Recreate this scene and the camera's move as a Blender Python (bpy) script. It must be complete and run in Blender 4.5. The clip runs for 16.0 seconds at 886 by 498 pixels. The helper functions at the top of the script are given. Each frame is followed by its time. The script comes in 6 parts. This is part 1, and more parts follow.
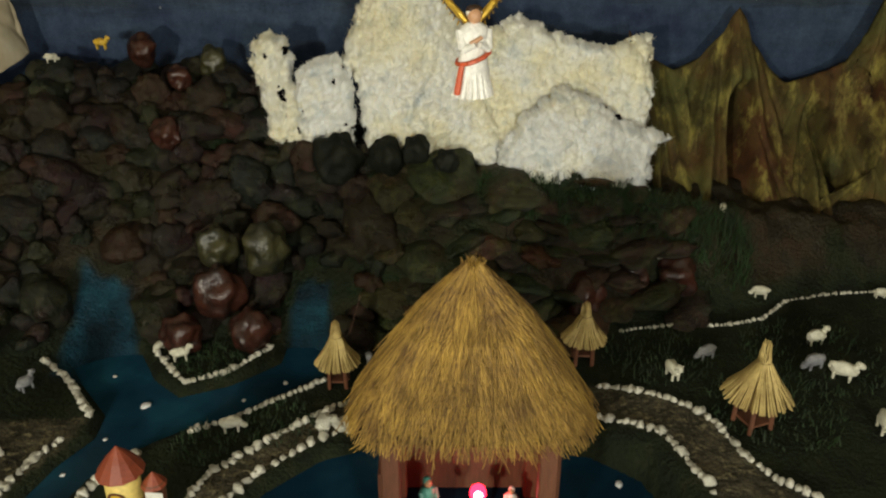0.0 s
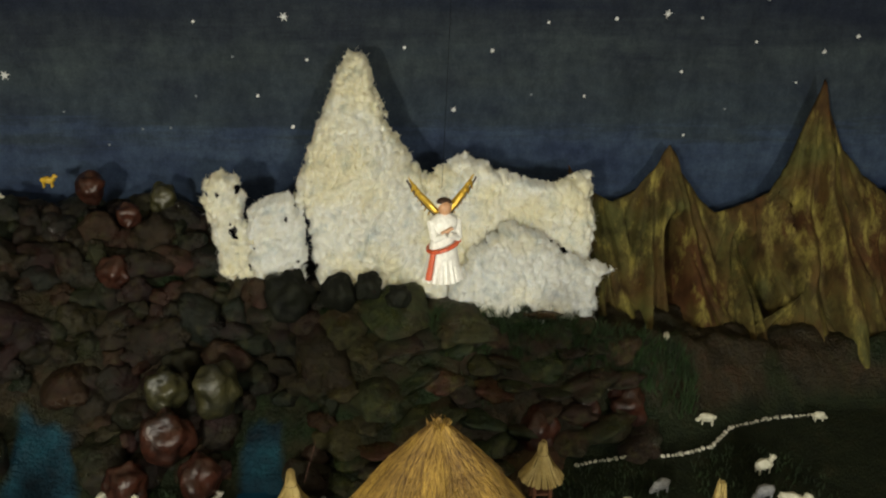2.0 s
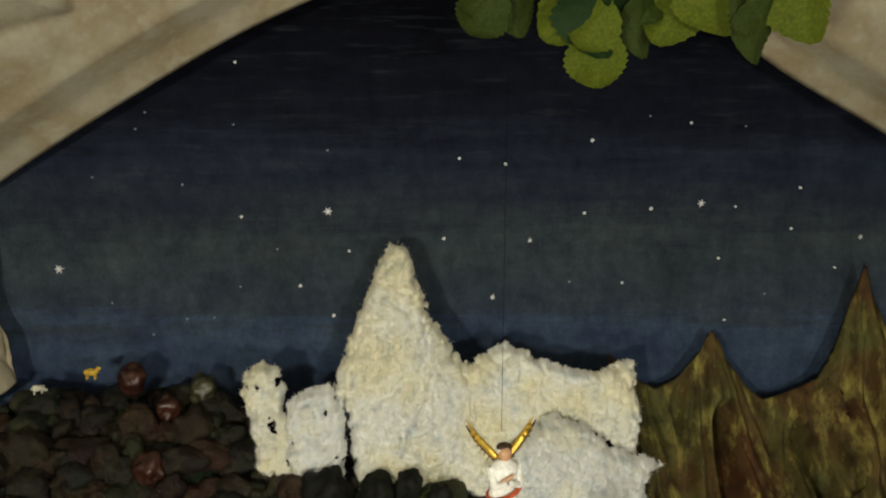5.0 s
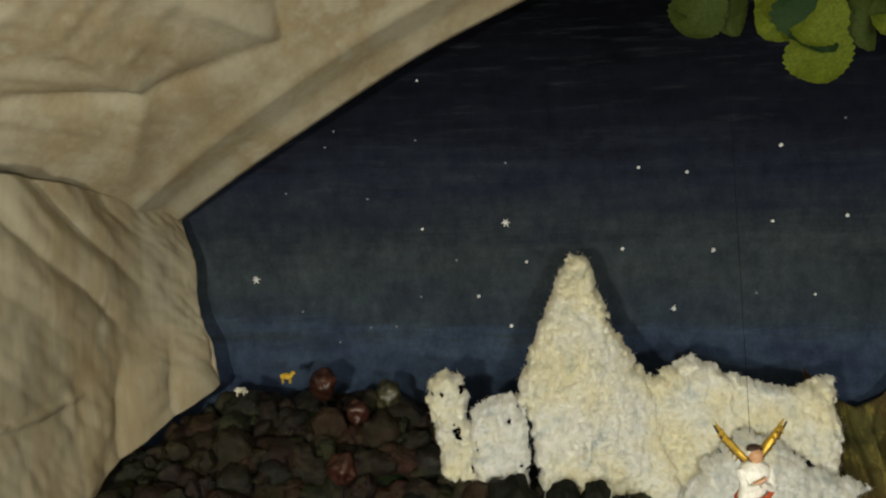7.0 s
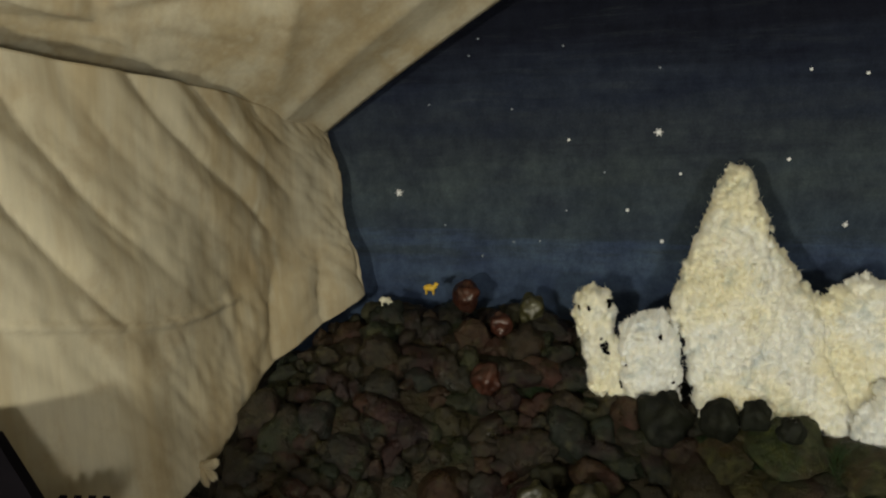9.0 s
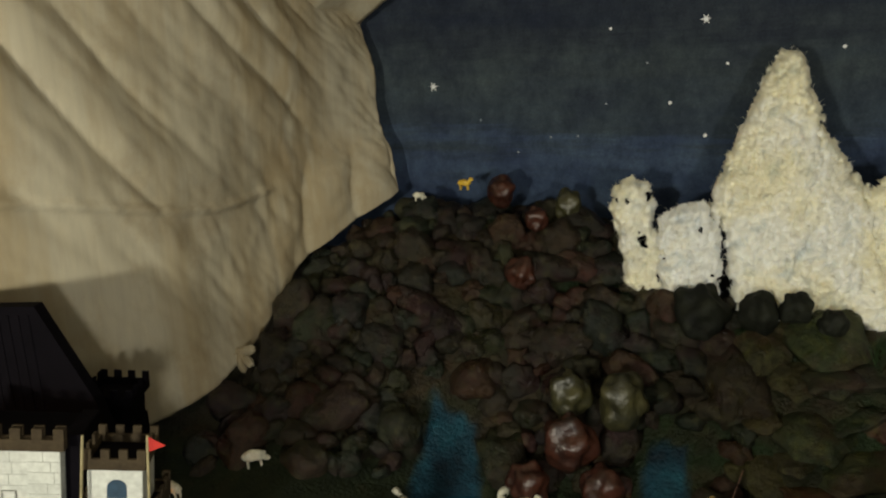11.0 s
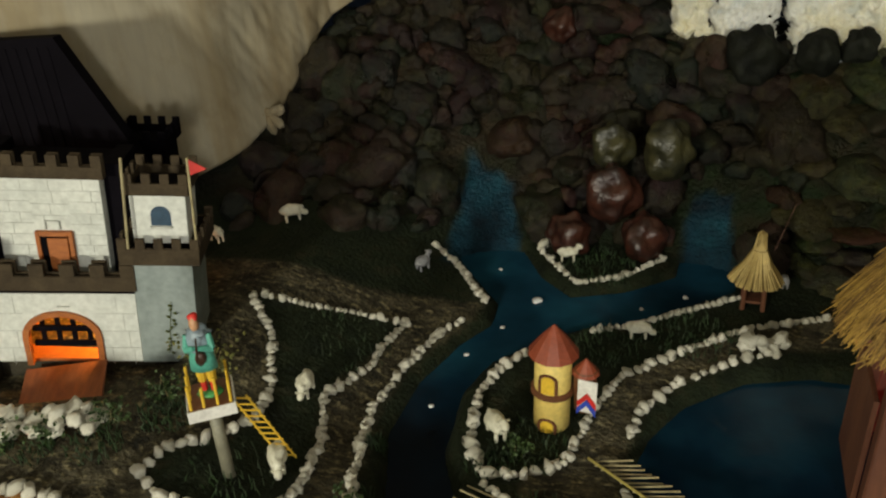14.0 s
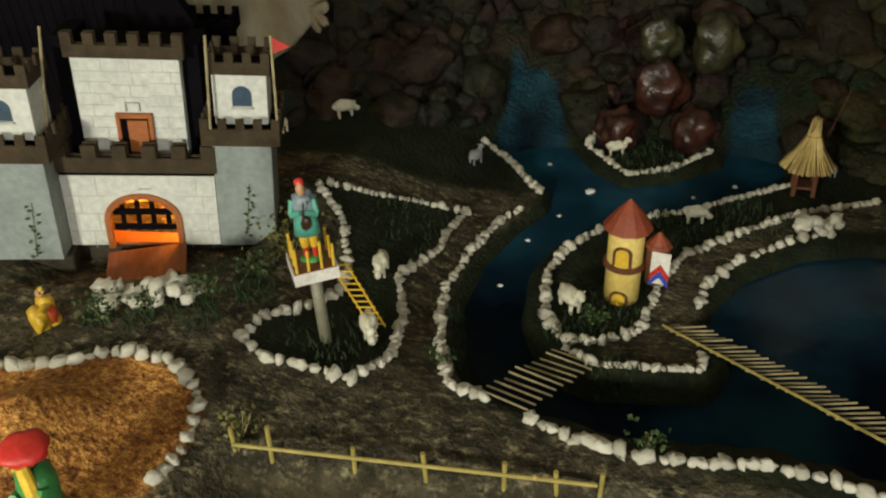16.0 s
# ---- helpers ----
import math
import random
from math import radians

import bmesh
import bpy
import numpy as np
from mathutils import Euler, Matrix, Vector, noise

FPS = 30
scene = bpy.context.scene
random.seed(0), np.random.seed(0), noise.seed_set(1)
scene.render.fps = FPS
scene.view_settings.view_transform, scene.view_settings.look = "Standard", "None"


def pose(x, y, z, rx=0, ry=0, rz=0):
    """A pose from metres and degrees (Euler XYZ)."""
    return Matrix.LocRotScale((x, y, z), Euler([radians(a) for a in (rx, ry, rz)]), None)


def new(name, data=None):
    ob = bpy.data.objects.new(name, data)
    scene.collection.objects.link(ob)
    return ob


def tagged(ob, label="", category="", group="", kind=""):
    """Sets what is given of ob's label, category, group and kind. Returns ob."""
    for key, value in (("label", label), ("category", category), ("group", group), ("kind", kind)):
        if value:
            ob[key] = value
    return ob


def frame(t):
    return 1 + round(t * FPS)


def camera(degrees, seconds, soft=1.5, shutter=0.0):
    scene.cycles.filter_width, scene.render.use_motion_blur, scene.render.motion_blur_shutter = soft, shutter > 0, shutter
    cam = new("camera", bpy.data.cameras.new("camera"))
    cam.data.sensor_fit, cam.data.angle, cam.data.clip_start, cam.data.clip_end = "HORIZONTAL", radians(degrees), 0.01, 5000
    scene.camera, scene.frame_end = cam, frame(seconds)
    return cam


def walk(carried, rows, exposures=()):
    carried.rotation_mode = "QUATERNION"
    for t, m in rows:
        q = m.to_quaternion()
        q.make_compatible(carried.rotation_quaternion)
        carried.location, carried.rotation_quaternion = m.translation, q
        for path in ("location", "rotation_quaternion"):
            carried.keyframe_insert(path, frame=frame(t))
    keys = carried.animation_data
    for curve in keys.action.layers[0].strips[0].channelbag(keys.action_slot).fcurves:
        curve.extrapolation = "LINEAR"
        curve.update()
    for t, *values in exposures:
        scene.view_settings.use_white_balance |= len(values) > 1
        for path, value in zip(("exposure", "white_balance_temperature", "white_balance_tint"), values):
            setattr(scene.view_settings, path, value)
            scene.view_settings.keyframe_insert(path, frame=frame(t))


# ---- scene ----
cam = camera(59.4, 16.0, soft=2.2)
METRES, EYE, TILT, LEAN, TURN = 0.8, 0.85, -25.0, 0.0, 0.0
ROWS = [
    (0.0, 0.0, 0.0, 0.0, 0.0, 0.0, -0.0),
    (0.5, -0.0049, -0.0062, 0.0127, -0.99, 1.42, 0.32),
    (1.0, -0.022, -0.0135, 0.0397, -2.37, 3.18, 0.51),
    (1.5, -0.0318, -0.0204, 0.065, -3.54, 4.75, 0.79),
    (2.0, -0.0394, -0.0285, 0.0905, -4.64, 7.06, 1.31),
    (2.5, -0.0482, -0.0467, 0.1101, -5.05, 9.54, 1.73),
    (3.0, -0.05, -0.0585, 0.1266, -5.01, 12.0, 1.79),
    (3.5, -0.0525, -0.0666, 0.1393, -4.82, 14.05, 1.84),
    (6.0, -0.1083, -0.0283, 0.2001, 1.15, 19.99, 0.01),
    (6.5, -0.1404, -0.0642, 0.1651, 3.93, 20.33, -0.78),
    (7.0, -0.1802, -0.0579, 0.1577, 7.07, 19.68, -1.85),
    (7.5, -0.2004, 0.0017, 0.1499, 10.28, 18.98, -2.97),
    (8.0, -0.2288, -0.0347, 0.1312, 11.98, 17.43, -3.75),
    (8.5, -0.2422, -0.0208, 0.118, 13.94, 15.96, -4.47),
    (11.0, -0.2557, 0.0442, 0.0219, 17.84, 9.04, -6.06),
    (11.5, -0.2565, 0.0497, -0.0022, 18.0, 7.16, -5.99),
    (12.0, -0.2589, 0.0671, -0.026, 18.15, 5.04, -5.9),
    (12.5, -0.2621, 0.0698, -0.0492, 18.38, 3.16, -5.79),
    (13.0, -0.2691, 0.0842, -0.0746, 18.86, 0.7, -5.6),
    (13.5, -0.2748, 0.0941, -0.0986, 19.15, -1.56, -5.35),
    (14.0, -0.3091, 0.1014, -0.1342, 19.01, -3.91, -5.1),
    (14.5, -0.3208, 0.1069, -0.1544, 18.95, -5.56, -4.92),
    (15.0, -0.3522, 0.0931, -0.171, 18.72, -6.4, -4.89),
    (15.5, -0.3799, 0.0717, -0.1922, 18.44, -7.64, -4.86),
    (16.0, -0.4169, 0.0225, -0.2266, 18.03, -8.62, -4.74),
]
walk(cam, [(t, pose(0, 0, EYE, TILT, LEAN, TURN) @ pose(METRES * x, METRES * y, METRES * z, 90 + pitch, roll, yaw)) for t, x, y, z, yaw, pitch, roll in ROWS],
     exposures=[(0.0, 0.0), (6.0, -0.02), (10.0, -0.06), (13.0, -0.20), (16.0, -0.22)])


# ---- light ----
world = bpy.data.worlds.new("room_dark")
scene.world = world
world.use_nodes = True
world.node_tree.nodes["Background"].inputs[0].default_value = (0.55, 0.62, 0.8, 1)
world.node_tree.nodes["Background"].inputs[1].default_value = 0.045


def lamp(name, loc, watts, colour, radius):
    d = bpy.data.lights.new(name, "POINT")
    d.energy, d.color, d.shadow_soft_size = watts, colour, radius
    ob = new(name, d)
    ob.location = loc
    return ob


lamp("room_lamp", (-0.85, -1.15, 0.72), 106.0, (1.0, 0.96, 0.77), 0.08)
lamp("room_lamp_far", (0.62, -1.20, 0.68), 71.0, (1.0, 0.98, 0.86), 0.10)
lamp("castle_bulb", (-0.965, 0.70, 0.205), 1.0, (1.0, 0.42, 0.06), 0.008)
lamp("crib_bulb_light", (0.046, 0.775, 0.135), 0.16, (1.0, 0.03, 0.05), 0.008)


# ---- materials ----
def ramp(nt, fac, stops):
    r = nt.nodes.new("ShaderNodeValToRGB")
    while len(r.color_ramp.elements) < len(stops):
        r.color_ramp.elements.new(0.5)
    for e, (p, c) in zip(r.color_ramp.elements, stops):
        e.position, e.color = p, (*c, 1)
    nt.links.new(fac, r.inputs[0])
    return r.outputs[0]


def noise_tex(nt, scale, detail=4.0, vec=None, rough=0.55):
    n = nt.nodes.new("ShaderNodeTexNoise")
    n.inputs["Scale"].default_value, n.inputs["Detail"].default_value = scale, detail
    n.inputs["Roughness"].default_value = rough
    if vec is not None:
        nt.links.new(vec, n.inputs["Vector"])
    return n.outputs["Fac"]


def coords(nt, stretch=(1, 1, 1), kind="Object"):
    tc = nt.nodes.new("ShaderNodeTexCoord")
    mp = nt.nodes.new("ShaderNodeMapping")
    mp.inputs["Scale"].default_value = stretch
    nt.links.new(tc.outputs[kind], mp.inputs["Vector"])
    return mp.outputs["Vector"]


def mixed(nt, fac, a, b, blend="MIX"):
    m = nt.nodes.new("ShaderNodeMix")
    m.data_type, m.blend_type = "RGBA", blend
    for sock, v in ((m.inputs[0], fac), (m.inputs[6], a), (m.inputs[7], b)):
        if isinstance(v, bpy.types.NodeSocket):
            nt.links.new(v, sock)
        elif isinstance(v, (int, float)):
            sock.default_value = v
        else:
            sock.default_value = (*v, 1)
    return m.outputs[2]


def bump(nt, height, strength, distance):
    b = nt.nodes.new("ShaderNodeBump")
    b.inputs["Strength"].default_value, b.inputs["Distance"].default_value = strength, distance
    nt.links.new(height, b.inputs["Height"])
    nt.links.new(b.outputs[0], nt.nodes["Principled BSDF"].inputs["Normal"])


def mat(name, a, b=None, scale=40.0, rough=0.7, relief=0.3, fine=None, depth=0.002, metal=0.0,
        stretch=(1, 1, 1), vary=0.0, kind="Object"):
    """A two-colour mottled surface with fine relief; vary: how far each object's own tone strays."""
    m = bpy.data.materials.new(name)
    m.use_nodes = True
    nt = m.node_tree
    p = nt.nodes["Principled BSDF"]
    p.inputs["Roughness"].default_value, p.inputs["Metallic"].default_value = rough, metal
    p.inputs["Specular IOR Level"].default_value = 0.5 if rough < 0.66 else 0.15
    vec = coords(nt, stretch, kind)
    b = b or tuple(0.72 * c for c in a)
    big = noise_tex(nt, scale, 5, vec)
    col = ramp(nt, big, ((0.32, b), (0.66, a)))
    grain = noise_tex(nt, fine or scale * 6, 3, vec)
    col = mixed(nt, 0.35, col, ramp(nt, grain, ((0.3, (0.35, 0.35, 0.35)), (0.7, (1, 1, 1)))), "MULTIPLY")
    if vary:
        oi = nt.nodes.new("ShaderNodeObjectInfo")
        g = 1 - vary
        col = mixed(nt, 1.0, col, ramp(nt, oi.outputs["Random"], ((0, (g, g, g * 0.95)), (1, (1, 1, 1)))), "MULTIPLY")
    nt.links.new(col, p.inputs["Base Color"])
    bump(nt, grain, relief, depth)
    return m


def glow(name, colour, strength):
    m = bpy.data.materials.new(name)
    m.use_nodes = True
    p = m.node_tree.nodes["Principled BSDF"]
    p.inputs["Base Color"].default_value = (*colour, 1)
    p.inputs["Emission Color"].default_value = (*colour, 1)
    p.inputs["Emission Strength"].default_value = strength
    return m


M = {}
M["stone"] = mat("white_pebble", (0.86, 0.84, 0.74), (0.66, 0.63, 0.52), 60, 0.6, 0.5, vary=0.35)
M["castle_white"] = mat("white_card", (0.70, 0.71, 0.66), (0.58, 0.60, 0.56), 14, 0.75, 0.25, 120)
M["castle_grey"] = mat("grey_card", (0.30, 0.345, 0.335), (0.24, 0.28, 0.27), 14, 0.75, 0.25, 120)
M["castle_brown"] = mat("brown_card", (0.070, 0.052, 0.030), (0.040, 0.029, 0.018), 40, 0.8, 0.4)
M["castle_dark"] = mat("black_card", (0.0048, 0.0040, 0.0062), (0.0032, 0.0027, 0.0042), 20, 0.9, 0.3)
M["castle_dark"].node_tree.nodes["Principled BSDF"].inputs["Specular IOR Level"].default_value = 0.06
M["plinth"] = mat("plinth_stone", (0.085, 0.075, 0.052), (0.035, 0.031, 0.023), 30, 0.85, 0.5)
M["creeper"] = mat("creeper_leaf", (0.10, 0.12, 0.03), (0.05, 0.06, 0.018), 60, 0.7, 0.2)
M["seam"] = mat("card_seam", (0.56, 0.57, 0.53), None, 80, 0.8, 0.2)
M["door_orange"] = mat("orange_wood", (0.42, 0.13, 0.025), (0.30, 0.085, 0.015), 50, 0.55, 0.3, stretch=(1, 1, 4))
M["ramp_wood"] = mat("ramp_wood", (0.30, 0.095, 0.03), (0.20, 0.06, 0.02), 40, 0.55, 0.4, stretch=(4, 1, 1))
M["window_blue"] = mat("window_blue", (0.04, 0.08, 0.13), None, 60, 0.35, 0.2)
M["straw"] = mat("thatch_straw", (0.56, 0.37, 0.075), (0.25, 0.145, 0.030), 30, 0.65, 0.2, 300)
_nt = M["straw"].node_tree
_geo = _nt.nodes.new("ShaderNodeNewGeometry")
_old = _nt.nodes["Principled BSDF"].inputs["Base Color"].links[0].from_socket
_nt.links.new(mixed(_nt, 1.0, _old, ramp(_nt, _geo.outputs["Random Per Island"], ((0.0, (0.30, 0.24, 0.20)), (0.45, (0.75, 0.70, 0.62)), (1.0, (1.15, 1.10, 1.0)))), "MULTIPLY"),
              _nt.nodes["Principled BSDF"].inputs["Base Color"])
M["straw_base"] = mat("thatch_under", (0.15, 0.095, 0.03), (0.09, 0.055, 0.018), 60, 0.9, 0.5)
M["straw_pale"] = mat("pale_straw", (0.62, 0.47, 0.17), (0.42, 0.30, 0.10), 60, 0.6, 0.2)
M["wood_red"] = mat("red_brown_wood", (0.17, 0.065, 0.03), (0.10, 0.035, 0.018), 25, 0.6, 0.4, 200, stretch=(1, 1, 0.2))
M["bamboo"] = mat("bamboo", (0.42, 0.34, 0.09), (0.28, 0.23, 0.06), 60, 0.45, 0.3)
M["stick"] = mat("dry_stick", (0.42, 0.36, 0.20), (0.26, 0.22, 0.12), 60, 0.7, 0.3)
M["sheep"] = mat("sheep_plaster", (0.76, 0.74, 0.60), (0.58, 0.56, 0.43), 120, 0.55, 0.5)
M["sheep_grey"] = mat("sheep_grey_plaster", (0.34, 0.35, 0.36), (0.22, 0.22, 0.24), 120, 0.55, 0.5)
M["yellow"] = mat("yellow_paint", (0.78, 0.52, 0.05), (0.62, 0.38, 0.03), 60, 0.4, 0.2)
M["gold"] = mat("gold_paint", (0.72, 0.47, 0.06), (0.5, 0.3, 0.03), 80, 0.3, 0.2, metal=0.6)
M["cream"] = mat("cream_card", (0.82, 0.64, 0.19), (0.74, 0.54, 0.14), 30, 0.6, 0.2)
M["roof_red"] = mat("red_cone_paint", (0.32, 0.07, 0.03), (0.22, 0.045, 0.02), 40, 0.5, 0.2)
M["brown_paint"] = mat("brown_paint", (0.16, 0.06, 0.025), None, 40, 0.5, 0.2)
M["red"] = mat("red_paint", (0.62, 0.03, 0.02), (0.45, 0.02, 0.015), 40, 0.45, 0.2)
M["blue"] = mat("blue_paint", (0.03, 0.07, 0.5), None, 40, 0.5, 0.2)
M["white"] = mat("white_paint", (0.82, 0.80, 0.74), (0.7, 0.68, 0.62), 60, 0.35, 0.2)
M["skin"] = mat("clay_tan", (0.55, 0.30, 0.16), (0.45, 0.24, 0.12), 60, 0.45, 0.2)
M["teal"] = mat("teal_paint", (0.10, 0.40, 0.30), (0.07, 0.28, 0.22), 80, 0.4, 0.2)
M["greyblue"] = mat("grey_blue_paint", (0.22, 0.30, 0.34), (0.10, 0.12, 0.14), 90, 0.4, 0.2)
M["green"] = mat("green_paint", (0.06, 0.30, 0.08), (0.03, 0.18, 0.05), 60, 0.4, 0.2)
M["orange_red"] = mat("orange_red_paint", (0.62, 0.10, 0.03), None, 60, 0.4, 0.2)
M["dark_hair"] = mat("dark_brown_paint", (0.05, 0.025, 0.015), None, 60, 0.4, 0.2)
M["wire"] = mat("thin_wire", (0.25, 0.24, 0.22), None, 60, 0.4, 0.1, metal=0.8)
M["card_edge"] = mat("white_board", (0.75, 0.73, 0.68), None, 40, 0.6, 0.2)
M["post_grey"] = mat("grey_post", (0.25, 0.24, 0.17), (0.18, 0.17, 0.12), 40, 0.5, 0.2)
M["star"] = mat("star_paint", (0.85, 0.87, 0.88), None, 60, 0.5, 0.1)
M["star_faint"] = mat("faint_star_paint", (0.20, 0.23, 0.27), None, 60, 0.5, 0.1)
# Unseen room shell, its tone raised to bounce fill into the shadows.
M["room"] = mat("room_wall_paint", (0.40, 0.40, 0.41), (0.35, 0.35, 0.36), 2, 0.9, 0.2, 60)
M["skirt"] = mat("table_skirt", (0.10, 0.10, 0.11), None, 12, 0.9, 0.3)
M["bulb"] = glow("red_bulb", (1.0, 0.012, 0.035), 9.0)
M["bulb_core"] = glow("bulb_core", (1.0, 0.55, 0.6), 12.0)
# Emission that stands in for bulb light on the gate's inner wall.
M["lamplight_glow"] = glow("orange_lamplight_glow", (1.0, 0.30, 0.02), 4.5)
M["tuft"] = mat("plastic_grass", (0.022, 0.058, 0.010), (0.008, 0.022, 0.004), 30, 0.6, 0.3, vary=0.3)
# Darker copies of the leaf green, with shade painted into the colour.
M["leaf_dark"] = mat("leaf_in_shade", (0.014, 0.036, 0.008), (0.009, 0.024, 0.006), 20, 0.68, 0.3)
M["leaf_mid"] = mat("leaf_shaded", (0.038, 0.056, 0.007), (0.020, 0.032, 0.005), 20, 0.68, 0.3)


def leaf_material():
    # The lit copy of the leaf green; brightness is painted in.
    m = mat("leaf_in_light", (0.105, 0.130, 0.008), (0.055, 0.075, 0.006), 18, 0.7, 0.3, 90)
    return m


def cotton_material(name, clean, aged, share):
    """Cotton wool, aged to yellow in soft patches; share: how much of it has turned."""
    m = bpy.data.materials.new(name)
    m.use_nodes = True
    nt = m.node_tree
    p = nt.nodes["Principled BSDF"]
    p.inputs["Roughness"].default_value, p.inputs["Specular IOR Level"].default_value = 0.95, 0.1
    vec = coords(nt)
    col = mixed(nt, ramp(nt, noise_tex(nt, 9, 5, vec), ((0.62 - share * 0.35, (0, 0, 0)), (0.80 - share * 0.35, (1, 1, 1)))), clean, aged)
    thin = ramp(nt, noise_tex(nt, 26, 5, vec), ((0.30, (0.74, 0.79, 0.84)), (0.46, (1, 1, 1))))
    col = mixed(nt, 1.0, col, thin, "MULTIPLY")
    fluff = noise_tex(nt, 320, 3, vec)
    col = mixed(nt, 0.25, col, ramp(nt, fluff, ((0.3, (0.7, 0.7, 0.7)), (0.6, (1, 1, 1)))), "MULTIPLY")
    nt.links.new(col, p.inputs["Base Color"])
    p.inputs["Subsurface Weight"].default_value = 0.85
    p.inputs["Subsurface Radius"].default_value = (1.0, 0.95, 0.85)
    p.inputs["Subsurface Scale"].default_value = 0.012
    bump(nt, fluff, 0.4, 0.002)
    return m


def rock_material(name, gain):
    """Varnished papier-mache stones, painted in blotches of moss green, umber, rust and violet that run on from stone to stone."""
    m = bpy.data.materials.new(name)
    m.use_nodes = True
    nt = m.node_tree
    p = nt.nodes["Principled BSDF"]
    oi = nt.nodes.new("ShaderNodeObjectInfo")
    geo = nt.nodes.new("ShaderNodeNewGeometry")
    where = geo.outputs["Position"]
    tone = ramp(nt, oi.outputs["Random"], (
        (0.0, (0.0230, 0.0270, 0.0095)), (0.18, (0.0095, 0.0170, 0.0110)), (0.36, (0.0330, 0.0250, 0.0110)),
        (0.54, (0.0300, 0.0120, 0.0110)), (0.72, (0.0120, 0.0150, 0.0150)), (0.92, (0.0560, 0.0180, 0.0100))))
    blotch = ramp(nt, noise_tex(nt, 9, 5, where, 0.6), (
        (0.30, (0.0150, 0.0085, 0.0120)), (0.42, (0.0260, 0.0120, 0.0085)), (0.52, (0.0100, 0.0185, 0.0075)), (0.62, (0.0290, 0.0290, 0.0110)), (0.74, (0.0130, 0.0120, 0.0175))))
    col = mixed(nt, 0.5, tone, blotch)
    pale = ramp(nt, noise_tex(nt, 34, 6, where, 0.7), ((0.52, (0, 0, 0)), (0.74, (0.7,) * 3)))
    col = mixed(nt, pale, col, (0.066, 0.064, 0.022))
    dark = noise_tex(nt, 75, 4, where)
    col = mixed(nt, 0.7, col, ramp(nt, dark, ((0.3, (0.22, 0.22, 0.27)), (0.62, (1, 1, 1)))), "MULTIPLY")
    col = mixed(nt, 1.0, col, gain, "MULTIPLY")
    nt.links.new(col, p.inputs["Base Color"])
    nt.links.new(ramp(nt, noise_tex(nt, 24, 3, where), ((0.36, (0.17,) * 3), (0.50, (0.60,) * 3))), p.inputs["Roughness"])
    p.inputs["Specular IOR Level"].default_value = 0.30
    bump(nt, noise_tex(nt, 48, 6, where, 0.68), 0.9, 0.012)
    return m


def sky_material():
    """Hand-painted night sky: dark above, duller blue towards the bottom, laid on in long level strokes."""
    m = bpy.data.materials.new("painted_night_sky")
    m.use_nodes = True
    nt = m.node_tree
    p = nt.nodes["Principled BSDF"]
    p.inputs["Roughness"].default_value, p.inputs["Specular IOR Level"].default_value = 0.85, 0.1
    tc = nt.nodes.new("ShaderNodeTexCoord")
    sp = nt.nodes.new("ShaderNodeSeparateXYZ")
    nt.links.new(tc.outputs["Object"], sp.inputs[0])
    strokes = noise_tex(nt, 3.0, 6, coords(nt, (0.7, 1, 8)), 0.7)
    wob = nt.nodes.new("ShaderNodeMath")
    wob.operation = "MULTIPLY_ADD"
    wob.inputs[1].default_value, wob.inputs[2].default_value = 0.30, -0.15
    nt.links.new(strokes, wob.inputs[0])
    hh = nt.nodes.new("ShaderNodeMath")
    hh.operation = "ADD"
    nt.links.new(sp.outputs["Z"], hh.inputs[0])
    nt.links.new(wob.outputs[0], hh.inputs[1])
    mr = nt.nodes.new("ShaderNodeMapRange")
    mr.inputs["From Min"].default_value, mr.inputs["From Max"].default_value = 0.45, 1.30
    nt.links.new(hh.outputs[0], mr.inputs["Value"])
    col = ramp(nt, mr.outputs[0], ((0.0, (0.034, 0.052, 0.105)), (0.20, (0.046, 0.067, 0.122)), (0.25, (0.038, 0.052, 0.077)),
                                   (0.42, (0.043, 0.055, 0.070)), (0.50, (0.028, 0.035, 0.051)), (0.62, (0.019, 0.025, 0.046)), (0.75, (0.0085, 0.0100, 0.020)), (1.0, (0.002, 0.0024, 0.006))))
    streak = noise_tex(nt, 6, 5, coords(nt, (1.2, 1, 14)), 0.7)
    col = mixed(nt, ramp(nt, streak, ((0.54, (0, 0, 0)), (0.75, (0.45,) * 3))), col, (0.0384, 0.0465, 0.0589))
    blot = noise_tex(nt, 9, 6, coords(nt, (0.8, 1, 1.6)), 0.7)
    col = mixed(nt, 0.75, col, ramp(nt, blot, ((0.30, (0.52, 0.52, 0.62)), (0.46, (0.85, 0.88, 0.86)), (0.58, (1.06, 1.10, 0.98)), (0.72, (1.45, 1.45, 1.25)))), "MULTIPLY")
    rub = noise_tex(nt, 34, 5, coords(nt, (1.0, 1, 0.6)), 0.75)
    col = mixed(nt, 0.6, col, ramp(nt, rub, ((0.32, (0.55, 0.55, 0.60)), (0.5, (1, 1, 1)), (0.70, (1.5, 1.5, 1.4)))), "MULTIPLY")
    weave = noise_tex(nt, 260, 2, coords(nt, (1, 1, 1)))
    col = mixed(nt, 0.35, col, ramp(nt, weave, ((0.3, (0.4,) * 3), (0.7, (1.0,) * 3))), "MULTIPLY")
    nt.links.new(col, p.inputs["Base Color"])
    bump(nt, weave, 0.2, 0.001)
    return m


